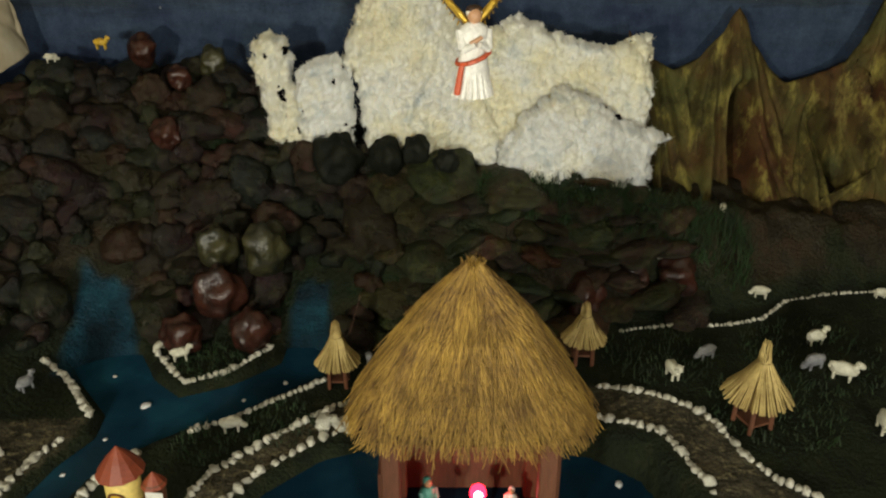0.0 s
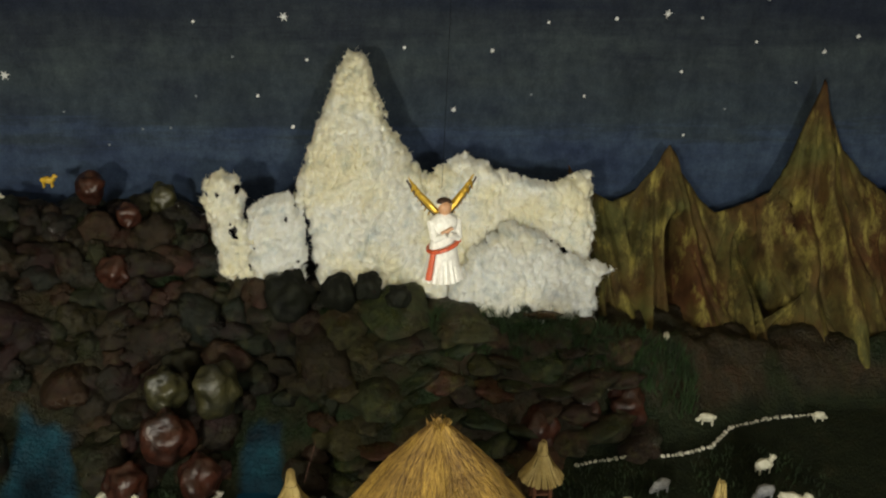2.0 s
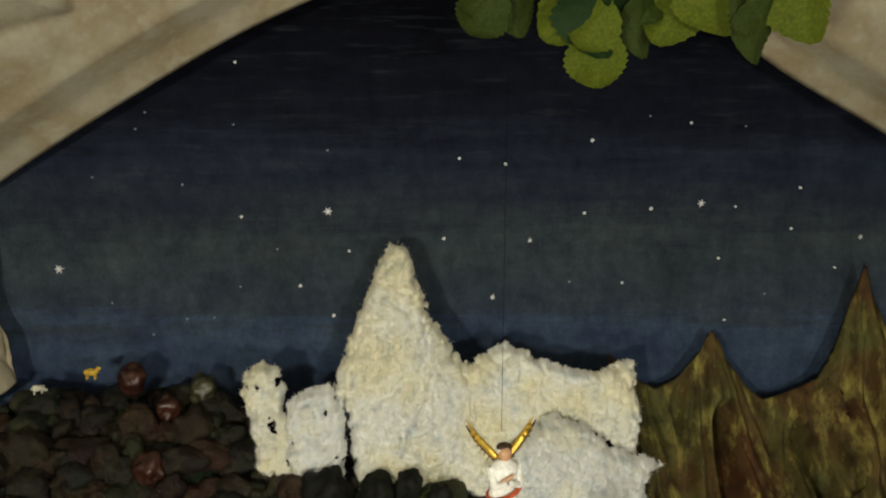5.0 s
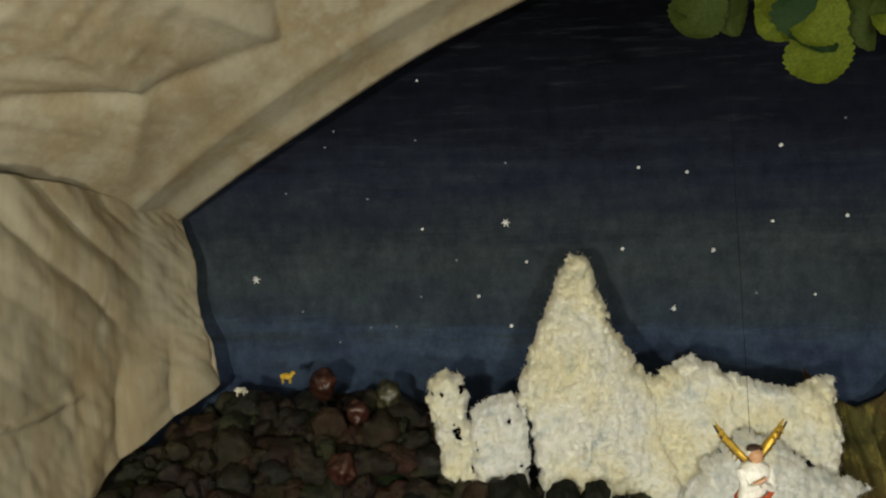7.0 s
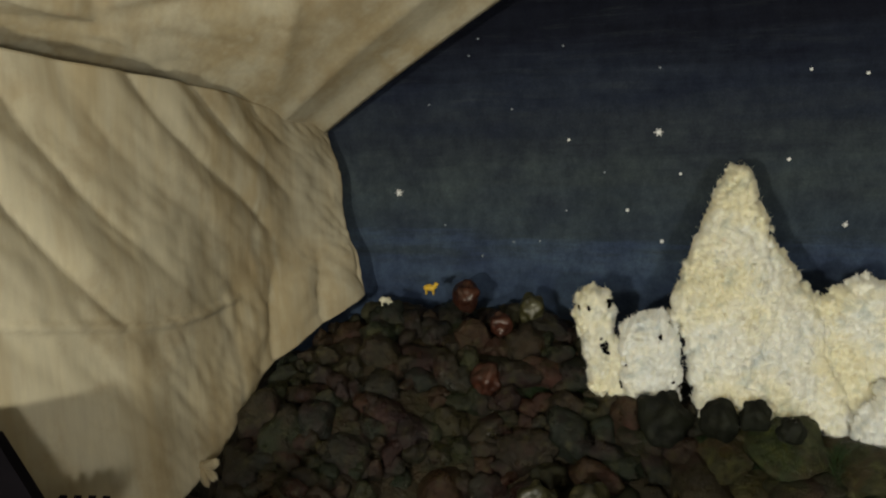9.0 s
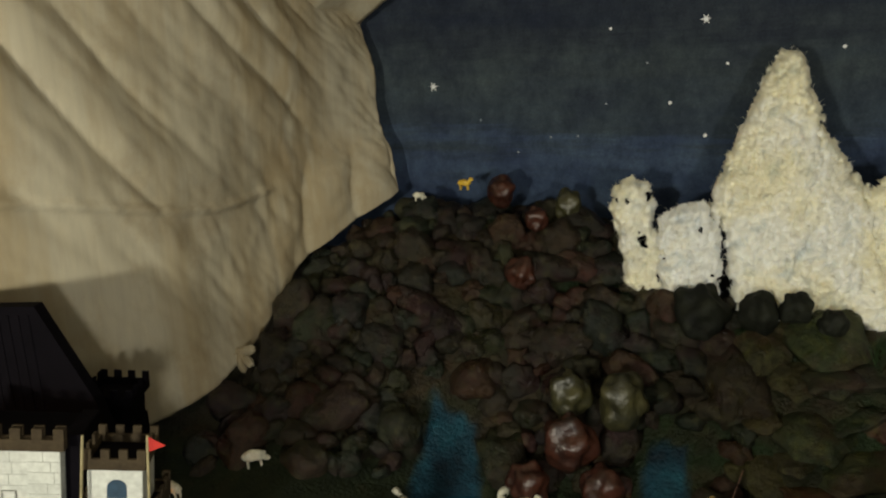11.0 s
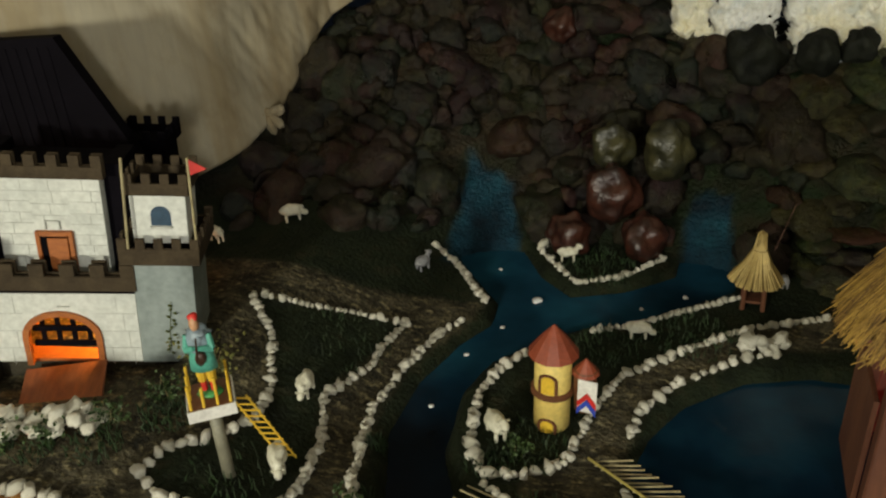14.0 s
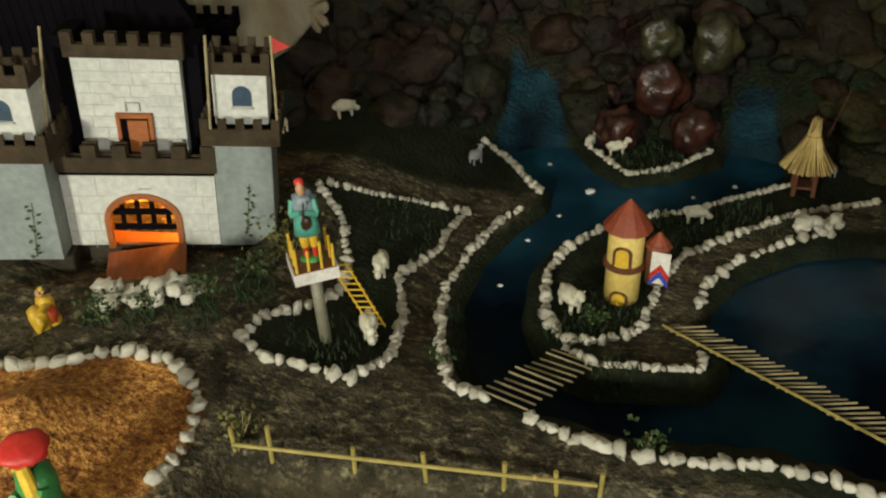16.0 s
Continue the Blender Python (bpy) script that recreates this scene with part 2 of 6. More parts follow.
def cloth_material(name, a, b, c=None, streaks=0.3, stains=0.0):
    """Woven cloth with broad stains."""
    m = bpy.data.materials.new(name)
    m.use_nodes = True
    nt = m.node_tree
    p = nt.nodes["Principled BSDF"]
    p.inputs["Roughness"].default_value, p.inputs["Specular IOR Level"].default_value = 0.9, 0.15
    vec = coords(nt)
    big = noise_tex(nt, 2.2, 5, vec)
    col = ramp(nt, big, ((0.3, b), (0.7, a)))
    if c:
        col = mixed(nt, ramp(nt, noise_tex(nt, 7, 6, vec, 0.7), ((0.5, (0, 0, 0)), (0.66, (1, 1, 1)))), col, c)
    streak = noise_tex(nt, 30, 4, coords(nt, (3.0, 3.0, 0.3)))
    col = mixed(nt, streaks, col, ramp(nt, streak, ((0.32, (0.25,) * 3), (0.5, (0.8,) * 3), (0.72, (1.5, 1.5, 1.3)))), "MULTIPLY")
    if stains:
        damp = noise_tex(nt, 7, 4, coords(nt, (1.0, 1.0, 0.14)), 0.6)
        col = mixed(nt, stains, col, ramp(nt, damp, ((0.40, (1, 1, 1)), (0.58, (0.72, 0.62, 0.46)), (0.66, (1, 1, 1)))), "MULTIPLY")
    nt.links.new(col, p.inputs["Base Color"])
    bump(nt, noise_tex(nt, 420, 2, vec), 0.25, 0.001)
    return m


def ground_material():
    """Painted earth: the masks hold which parts are path, red soil, grass or hill."""
    m = bpy.data.materials.new("painted_earth")
    m.use_nodes = True
    nt = m.node_tree
    p = nt.nodes["Principled BSDF"]
    at = nt.nodes.new("ShaderNodeAttribute")
    at.attribute_name = "zones"
    sp = nt.nodes.new("ShaderNodeSeparateColor")
    nt.links.new(at.outputs["Color"], sp.inputs[0])
    p.inputs["Specular IOR Level"].default_value = 0.22
    vec = coords(nt)
    n1, n2 = noise_tex(nt, 26, 6, vec, 0.65), noise_tex(nt, 140, 4, vec)
    grass = ramp(nt, n1, ((0.3, (0.0050, 0.0081, 0.0037)), (0.55, (0.0112, 0.0174, 0.0062)), (0.75, (0.0248, 0.0223, 0.0099))))
    wrinkle = noise_tex(nt, 26, 6, coords(nt, (1, 1.5, 1)), 0.75)
    path = ramp(nt, wrinkle, ((0.36, (0.0100, 0.0092, 0.0062)), (0.50, (0.0440, 0.0385, 0.0232)), (0.70, (0.1300, 0.1140, 0.0730))))
    # Orange soil, lifted above its own tone to paint in nearby lamplight.
    soil = ramp(nt, n2, ((0.3, (0.13, 0.050, 0.016)), (0.50, (0.42, 0.185, 0.045)), (0.72, (0.70, 0.40, 0.11))))
    soil = mixed(nt, 0.8, soil, ramp(nt, noise_tex(nt, 13, 4, vec), ((0.34, (0.42, 0.32, 0.26)), (0.56, (1.0, 1.0, 1.0)))), "MULTIPLY")
    soil = mixed(nt, 0.8, soil, ramp(nt, noise_tex(nt, 420, 3, vec), ((0.34, (0.35, 0.30, 0.28)), (0.52, (1, 1, 1)), (0.66, (1.5, 1.45, 1.3)))), "MULTIPLY")
    hill = ramp(nt, n1, ((0.3, (0.0095, 0.0092, 0.0060)), (0.55, (0.0260, 0.0190, 0.0100)), (0.75, (0.0440, 0.0240, 0.0130))))
    hill = mixed(nt, ramp(nt, noise_tex(nt, 34, 6, vec, 0.7), ((0.52, (0, 0, 0)), (0.72, (0.7,) * 3))), hill, (0.050, 0.045, 0.022))
    moss = ramp(nt, noise_tex(nt, 5, 4, vec), ((0.48, (0, 0, 0)), (0.62, (1, 1, 1))))
    hill = mixed(nt, moss, hill, ramp(nt, n1, ((0.3, (0.004, 0.009, 0.003)), (0.7, (0.014, 0.028, 0.008)))))
    fleck = ramp(nt, noise_tex(nt, 60, 5, coords(nt, (1, 1.5, 1)), 0.7), ((0.50, (0, 0, 0)), (0.66, (1, 1, 1))))
    path = mixed(nt, fleck, path, ramp(nt, n2, ((0.38, (0.016, 0.014, 0.008)), (0.62, (0.30, 0.26, 0.15)))))
    col = mixed(nt, sp.outputs[0], grass, path)
    col = mixed(nt, sp.outputs[1], col, soil)
    col = mixed(nt, sp.outputs[2], col, hill)
    blue = ramp(nt, noise_tex(nt, 16, 5, vec), ((0.32, (0.003, 0.012, 0.022)), (0.52, (0.007, 0.040, 0.066)), (0.72, (0.014, 0.082, 0.120))))
    col = mixed(nt, at.outputs["Alpha"], col, blue)
    nt.links.new(col, p.inputs["Base Color"])
    nt.links.new(mixed(nt, sp.outputs[2], (0.8,) * 3, ramp(nt, n1, ((0.35, (0.3,) * 3), (0.65, (0.6,) * 3)))), p.inputs["Roughness"])
    add = nt.nodes.new("ShaderNodeMath")
    add.operation = "ADD"
    nt.links.new(wrinkle, add.inputs[0])
    nt.links.new(n2, add.inputs[1])
    bump(nt, add.outputs[0], 0.9, 0.008)
    return m


def water_material():
    m = bpy.data.materials.new("painted_water")
    m.use_nodes = True
    nt = m.node_tree
    p = nt.nodes["Principled BSDF"]
    vec = coords(nt)
    n = noise_tex(nt, 4.5, 4, vec)
    # Colour runs from near-black in front to bluer upstream.
    near_tone = ramp(nt, n, ((0.34, (0.0012, 0.0022, 0.005)), (0.52, (0.0022, 0.0075, 0.016)), (0.66, (0.005, 0.022, 0.038)), (0.8, (0.011, 0.045, 0.055))))
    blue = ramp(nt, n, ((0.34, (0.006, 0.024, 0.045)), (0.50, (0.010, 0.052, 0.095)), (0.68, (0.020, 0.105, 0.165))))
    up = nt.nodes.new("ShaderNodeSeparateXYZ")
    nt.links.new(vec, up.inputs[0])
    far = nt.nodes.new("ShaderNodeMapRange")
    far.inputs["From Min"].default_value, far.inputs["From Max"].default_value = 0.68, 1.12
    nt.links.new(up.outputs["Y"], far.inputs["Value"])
    col = mixed(nt, far.outputs[0], near_tone, blue)
    nt.links.new(col, p.inputs["Base Color"])
    p.inputs["Roughness"].default_value, p.inputs["Specular IOR Level"].default_value = 0.16, 0.10
    bump(nt, noise_tex(nt, 16, 3, vec), 0.25, 0.006)
    return m


M["rock"] = rock_material("varnished_rock", (0.95, 0.92, 1.0))
M["rock_moss"] = rock_material("mossy_rock", (1.55, 1.65, 1.35))
M["sky"], M["ground"], M["water"] = sky_material(), ground_material(), water_material()
M["cotton"] = cotton_material("white_cotton_wool", (0.82, 0.83, 0.80), (0.82, 0.79, 0.64), 0.30)
M["cotton_aged"] = cotton_material("yellowed_cotton_wool", (0.84, 0.84, 0.78), (0.83, 0.79, 0.60), 0.60)
M["leaf"] = leaf_material()
M["drape"] = cloth_material("cream_cloth", (0.49, 0.440, 0.325), (0.41, 0.370, 0.280), (0.39, 0.335, 0.235), 0.10, 0.7)


def sackcloth_material():
    """Sackcloth brushed with olive over brown, in pale upright streaks and darker blotches."""
    m = bpy.data.materials.new("painted_sackcloth")
    m.use_nodes = True
    nt = m.node_tree
    p = nt.nodes["Principled BSDF"]
    p.inputs["Roughness"].default_value, p.inputs["Specular IOR Level"].default_value = 0.8, 0.2
    vec = coords(nt)
    col = ramp(nt, noise_tex(nt, 5.5, 5, vec, 0.6), ((0.36, (0.078, 0.034, 0.013)), (0.50, (0.088, 0.060, 0.019)), (0.64, (0.088, 0.086, 0.026))))
    brush = noise_tex(nt, 15, 6, coords(nt, (2.2, 1.0, 0.5)), 0.7)
    col = mixed(nt, ramp(nt, brush, ((0.52, (0, 0, 0)), (0.68, (0.9,) * 3))), col, (0.30, 0.255, 0.065))
    stain = noise_tex(nt, 22, 5, coords(nt, (1.4, 1.0, 0.7)), 0.65)
    col = mixed(nt, 0.9, col, ramp(nt, stain, ((0.30, (0.22, 0.20, 0.20)), (0.50, (0.85, 0.85, 0.85)), (0.70, (1.3, 1.3, 1.2)))), "MULTIPLY")
    nt.links.new(col, p.inputs["Base Color"])
    bump(nt, noise_tex(nt, 380, 2, vec), 0.3, 0.001)
    return m


M["hillcloth"] = sackcloth_material()


# ---- mesh helpers ----
def mesh_from(name, verts, faces, material, smooth=True):
    me = bpy.data.meshes.new(name)
    me.from_pydata([tuple(v) for v in verts], [], faces)
    for x in (material if isinstance(material, list) else [material]):
        me.materials.append(x)
    if smooth:
        me.polygons.foreach_set("use_smooth", [True] * len(me.polygons))
    me.update()
    return me


def part(name, bm, material, parent, label="", smooth=False):
    """Links a bmesh as one mesh object under a thing or a part."""
    me = bpy.data.meshes.new(name)
    bm.to_mesh(me)
    bm.free()
    for x in (material if isinstance(material, list) else [material]):
        me.materials.append(x)
    if smooth:
        me.polygons.foreach_set("use_smooth", [True] * len(me.polygons))
    ob = new(name, me)
    ob.parent = parent
    return tagged(ob, label)


def thing(name, m, label, category, group="", kind=""):
    ob = new(name)
    ob.empty_display_size = 0.02
    ob.matrix_basis = m
    return tagged(ob, label, category, group, kind)


def add_box(bm, x0, x1, y0, y1, z0, z1, m=None, bevel=0.0, slot=0):
    mm = Matrix.Translation(((x0 + x1) / 2, (y0 + y1) / 2, (z0 + z1) / 2)) @ Matrix.Diagonal((x1 - x0, y1 - y0, z1 - z0, 1))
    r = bmesh.ops.create_cube(bm, size=1, matrix=(m @ mm if m else mm))
    fs = {f for v in r["verts"] for f in v.link_faces}
    if bevel:
        es = list({e for v in r["verts"] for e in v.link_edges})
        fs |= set(bmesh.ops.bevel(bm, geom=es, offset=bevel, segments=1, affect="EDGES")["faces"])
    for f in fs:
        if f.is_valid:
            f.material_index = slot


def box(*a, m=None, bevel=0.0006):
    bm = bmesh.new()
    add_box(bm, *a, m=m, bevel=bevel)
    return bm


def add_cone(bm, p, q, r0, r1, n=10, slot=0, caps=True):
    p, q = Vector(p), Vector(q)
    d = q - p
    m = Matrix.Translation((p + q) / 2) @ d.to_track_quat("Z", "Y").to_matrix().to_4x4()
    r = bmesh.ops.create_cone(bm, cap_ends=caps, segments=n, radius1=r0, radius2=max(r1, 1e-5), depth=d.length, matrix=m)
    for f in {f for v in r["verts"] for f in v.link_faces}:
        f.material_index = slot


def rod(p, q, r0, r1=None, n=10):
    bm = bmesh.new()
    add_cone(bm, p, q, r0, r0 if r1 is None else r1, n)
    return bm


def add_blob(bm, loc, size, rot=(0, 0, 0), sub=2, rough=0.0, seed=0, slot=0):
    r = bmesh.ops.create_icosphere(bm, subdivisions=sub, radius=1)
    m = pose(*loc, *rot) @ Matrix.Diagonal((*size, 1))
    for v in r["verts"]:
        if rough:
            v.co *= 1 + rough * noise.noise(v.co * 1.6 + Vector((seed * 3.7, seed, -seed)))
        v.co = m @ v.co
    for f in {f for v in r["verts"] for f in v.link_faces}:
        f.material_index = slot
        f.smooth = True


def blob(loc, size, rot=(0, 0, 0), sub=2, rough=0.0, seed=0):
    bm = bmesh.new()
    add_blob(bm, loc, size, rot, sub, rough, seed)
    return bm


def lathe(profile, n=20):
    """A turned shape from (radius, height) pairs."""
    bm = bmesh.new()
    rings = [[bm.verts.new((r * math.cos(2 * math.pi * k / n), r * math.sin(2 * math.pi * k / n), z)) for k in range(n)] for r, z in profile]
    for a, b in zip(rings, rings[1:]):
        for k in range(n):
            bm.faces.new((a[k], a[(k + 1) % n], b[(k + 1) % n], b[k]))
    bm.faces.new(rings[0][::-1])
    bm.faces.new(rings[-1])
    return bm


def prism(outline, y0, y1):
    """An (x, z) outline drawn out from y0 to y1."""
    bm = bmesh.new()
    a = [bm.verts.new((x, y0, z)) for x, z in outline]
    b = [bm.verts.new((x, y1, z)) for x, z in outline]
    bm.faces.new(a)
    bm.faces.new(b[::-1])
    for k in range(len(a)):
        j = (k + 1) % len(a)
        bm.faces.new((a[j], a[k], b[k], b[j]))
    bmesh.ops.recalc_face_normals(bm, faces=bm.faces)
    return bm


def arch(x0, x1, z0, z1, rise, n=10):
    """Outline of an opening with a curved head."""
    mid, half = (x0 + x1) / 2, (x1 - x0) / 2
    return [(x0, z0), (x1, z0)] + [(mid + half * math.cos(math.pi * k / n), z1 - rise + rise * math.sin(math.pi * k / n)) for k in range(n + 1)]


# ---- the lie of the land ----
def step(a, b, v):
    u = np.clip((v - a) / (b - a), 0, 1)
    return u * u * (3 - 2 * u)


RIVER = [(-0.49, 0.50), (-0.53, 0.52), (-0.55, 0.58), (-0.59, 0.70), (-0.59, 0.80), (-0.565, 0.90), (-0.535, 0.96), (-0.54, 1.02),
         (-0.61, 1.10), (-0.67, 1.18), (-0.70, 1.31), (-0.59, 1.31), (-0.55, 1.20), (-0.50, 1.12), (-0.44, 1.065), (-0.36, 1.10),
         (-0.285, 1.17), (-0.285, 1.30), (-0.19, 1.30), (-0.20, 1.14), (-0.28, 1.065), (-0.34, 1.01), (-0.40, 0.98), (-0.46, 0.93),
         (-0.515, 0.86), (-0.53, 0.79), (-0.515, 0.68), (-0.475, 0.61), (-0.44, 0.58), (-0.42, 0.49)]
POND = [(-0.47, 0.49), (-0.44, 0.585), (-0.41, 0.572), (-0.35, 0.585), (-0.285, 0.60), (-0.265, 0.66), (-0.30, 0.70), (-0.285, 0.77),
        (-0.25, 0.84), (-0.18, 0.91), (-0.10, 0.94), (0.10, 0.94), (0.22, 0.92), (0.285, 0.87), (0.31, 0.80), (0.33, 0.68), (0.30, 0.50),
        (0.1, 0.49), (-0.15, 0.485), (-0.24, 0.50), (-0.36, 0.475)]
LOOP = [(-0.765, 0.476), (-0.73, 0.459), (-0.679, 0.468), (-0.636, 0.468), (-0.62, 0.524), (-0.645, 0.628), (-0.682, 0.706), (-0.735, 0.674),
        (-0.725, 0.621), (-0.735, 0.569), (-0.767, 0.514)]
FIELD = [(-0.682, 0.706), (-0.672, 0.764), (-0.659, 0.833), (-0.65, 0.903), (-0.708, 0.88), (-0.78, 0.841), (-0.848, 0.82), (-0.782, 0.759), (-0.735, 0.674)]
YARD = [(-1.35, 0.15), (-0.2, 0.15), (-0.16, 0.43), (-0.45, 0.455), (-0.51, 0.475), (-0.575, 0.56), (-0.615, 0.72), (-0.61, 0.82),
        (-0.565, 0.94), (-0.56, 1.0), (-0.64, 0.985), (-0.75, 0.93), (-0.95, 0.90), (-1.35, 0.85)]
SOIL = [(-1.2, 0.15), (-1.05, 0.345), (-0.913, 0.375), (-0.883, 0.398), (-0.851, 0.41), (-0.805, 0.41), (-0.767, 0.392), (-0.746, 0.365), (-0.737, 0.319), (-0.74, 0.276), (-0.76, 0.15)]
BED = [(-0.72, 0.15), (-0.70, 0.335), (-0.38, 0.39), (-0.2, 0.40), (-0.1, 0.15)]
TRACK = [(-0.372, 0.688), (-0.356, 0.798), (-0.333, 0.866), (-0.269, 0.934), (-0.193, 1.009), (-0.068, 1.078), (-0.06, 1.0), (-0.136, 0.977),
         (-0.196, 0.935), (-0.268, 0.863), (-0.304, 0.798), (-0.309, 0.70), (-0.30, 0.621), (-0.405, 0.593), (-0.41, 0.66)]
LANE = [(0.1, 1.06), (0.25, 1.034), (0.305, 1.002), (0.367, 0.959), (0.395, 0.926), (0.411, 0.855), (0.437, 0.801), (0.52, 0.72),
        (0.40, 0.66), (0.352, 0.769), (0.332, 0.839), (0.317, 0.897), (0.28, 0.929), (0.236, 0.959), (0.1, 0.98)]


STREAMS = ([(-0.665, 1.10), (-0.520, 1.10), (-0.545, 1.18), (-0.590, 1.30), (-0.675, 1.31)], [(-0.285, 1.10), (-0.195, 1.10), (-0.205, 1.20), (-0.212, 1.31), (-0.276, 1.31)])


def inside(poly, x, y):
    """Signed distance to a closed outline, positive within."""
    x, y = np.asarray(x, float), np.asarray(y, float)
    best, odd = np.full(x.shape, 9.0), np.zeros(x.shape, bool)
    for (ax, ay), (bx, by) in zip(poly, poly[1:] + poly[:1]):
        dx, dy = bx - ax, by - ay
        u = np.clip(((x - ax) * dx + (y - ay) * dy) / (dx * dx + dy * dy), 0, 1)
        best = np.minimum(best, np.hypot(x - ax - u * dx, y - ay - u * dy))
        odd ^= ((ay > y) != (by > y)) & (x < dx * (y - ay) / (dy if dy else 1e-9) + ax)
    return np.where(odd, best, -best)


WATER_Z = 0.078
HILL_X = [-1.6, -1.1, -0.9, -0.7, -0.5, -0.35, -0.2, 0.0, 0.2, 0.4, 0.8, 1.8]
HILL_UP = [0.10, 0.17, 0.285, 0.375, 0.395, 0.35, 0.28, 0.262, 0.225, 0.155, 0.11, 0.12]
HILL_FOOT = [0.95, 0.95, 1.0, 1.13, 1.22, 1.24, 1.20, 1.14, 1.17, 1.21, 1.33, 1.38]
HILL_TOP = [1.45, 1.5, 1.6, 1.66, 1.64, 1.60, 1.50, 1.42, 1.40, 1.38, 1.42, 1.5]


def hill(x, y):
    f, t = np.interp(x, HILL_X, HILL_FOOT), np.interp(x, HILL_X, HILL_TOP)
    u = np.clip((y - f) / (t - f), 0, 1)
    return np.interp(x, HILL_X, HILL_UP) * (0.35 * u + 0.65 * u * u * (3 - 2 * u))


def land(x, y):
    a, b = 0.08 * step(-0.6, -0.87, x), 0.055 * step(0.70, 0.44, y)
    u, v = (x + 0.97) * 0.906 + (y - 0.60) * 0.423, (y - 0.60) * 0.906 - (x + 0.97) * 0.423
    hollow = 0.032 * step(0.17, 0.10, np.abs(u)) * step(0.075, 0.035, np.abs(v))
    return 0.092 + a + b * (1 - a / 0.1) + 0.05 * step(0.1, 0.35, x) + hill(x, y) - hollow


def height(x, y):
    wet = np.maximum(inside(RIVER, x, y), inside(POND, x, y)) - 0.5 * step(0.0, 0.03, hill(x, y))
    return land(x, y) * (1 - step(-0.012, 0.008, wet)) + (WATER_Z - 0.014) * step(-0.012, 0.008, wet)


def ground_z(x, y):
    return float(height(np.array([x]), np.array([y]))[0])


def grid_mesh(name, X, Y, Z, material):
    r, c = X.shape
    verts = np.stack([X, Y, Z], -1).reshape(-1, 3)
    faces = [(i * c + j, i * c + j + 1, (i + 1) * c + j + 1, (i + 1) * c + j) for i in range(r - 1) for j in range(c - 1)]
    return mesh_from(name, verts.tolist(), faces, material)


def build_ground():
    X, Y = np.meshgrid(np.linspace(-1.4, 1.7, 340), np.linspace(0.10, 1.74, 200))
    Z = height(X, Y)
    rough = np.array([noise.fractal(Vector((x * 16, y * 16, 0.3)), 1.0, 2.0, 4) for x, y in zip(X.ravel(), Y.ravel())]).reshape(X.shape)
    h = hill(X, Y)
    smooth = 1 - 0.8 * np.maximum(step(-0.02, 0.01, inside(STREAMS[0], X, Y)), step(-0.02, 0.01, inside(STREAMS[1], X, Y)))
    mound = 0.045 * np.exp(-(((X + 0.875) / 0.05) ** 2 + ((Y - 0.29) / 0.05) ** 2)) + 0.004 * rough * step(0, 0.02, inside(SOIL, X, Y))
    bed = step(-0.015, 0.01, inside(BED, X, Y))
    Z = Z + rough * (0.0022 + 0.021 * step(0.01, 0.08, h) * smooth) + mound - 0.045 * bed
    me = grid_mesh("ground", X, Y, Z, M["ground"])
    path = np.maximum.reduce([step(-0.008, 0.008, inside(YARD, X, Y)), step(-0.008, 0.008, inside(TRACK, X, Y)), step(-0.008, 0.008, inside(LANE, X, Y))])
    path = path * (1 - step(-0.008, 0.008, inside(LOOP, X, Y))) * (1 - step(-0.008, 0.008, inside(FIELD, X, Y)))
    path = path * (1 - step(-0.02, 0.01, np.maximum(inside(RIVER, X, Y), inside(POND, X, Y))))
    soil = step(-0.006, 0.006, inside(SOIL, X, Y))
    ragged = 0.010 * rough
    paint = np.maximum(step(-0.006, 0.006, inside(STREAMS[0], X, Y) + ragged), step(-0.006, 0.006, inside(STREAMS[1], X, Y) + ragged))
    at = me.color_attributes.new("zones", "FLOAT_COLOR", "POINT")
    vals = np.stack([path * (1 - bed), np.maximum(soil, 0.06 * bed), step(0.01, 0.05, h), paint], -1)
    at.data.foreach_set("color", vals.astype(np.float32).ravel())
    tagged(new("ground", me), "dark painted crib landscape of grass, earth paths and red soil", "ground", kind="structure")
    bm = bmesh.new()
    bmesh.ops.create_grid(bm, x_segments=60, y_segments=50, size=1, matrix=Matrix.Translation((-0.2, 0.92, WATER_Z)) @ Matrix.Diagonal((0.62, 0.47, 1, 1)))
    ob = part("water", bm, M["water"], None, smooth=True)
    tagged(ob, "painted blue river and pond winding through the crib", "water", kind="structure")


build_ground()


def sky_y(x, z):
    """Where the sky cloth hangs: nearly flat, with loose hanging folds above the sackcloth hills."""
    w = noise.noise(Vector((x * 3.0, z * 1.2, 3.0)))
    loose = 0.10 + 0.9 * math.exp(-((x - 0.85) / 0.22) ** 2)
    arc = x - 0.25 * (z - 0.9) ** 2
    return 1.742 + 0.012 * loose * (0.5 + 0.5 * math.sin(arc * 46 + 3 * w)) + 0.004 * noise.noise(Vector((x * 9, z * 6, 1.0)))


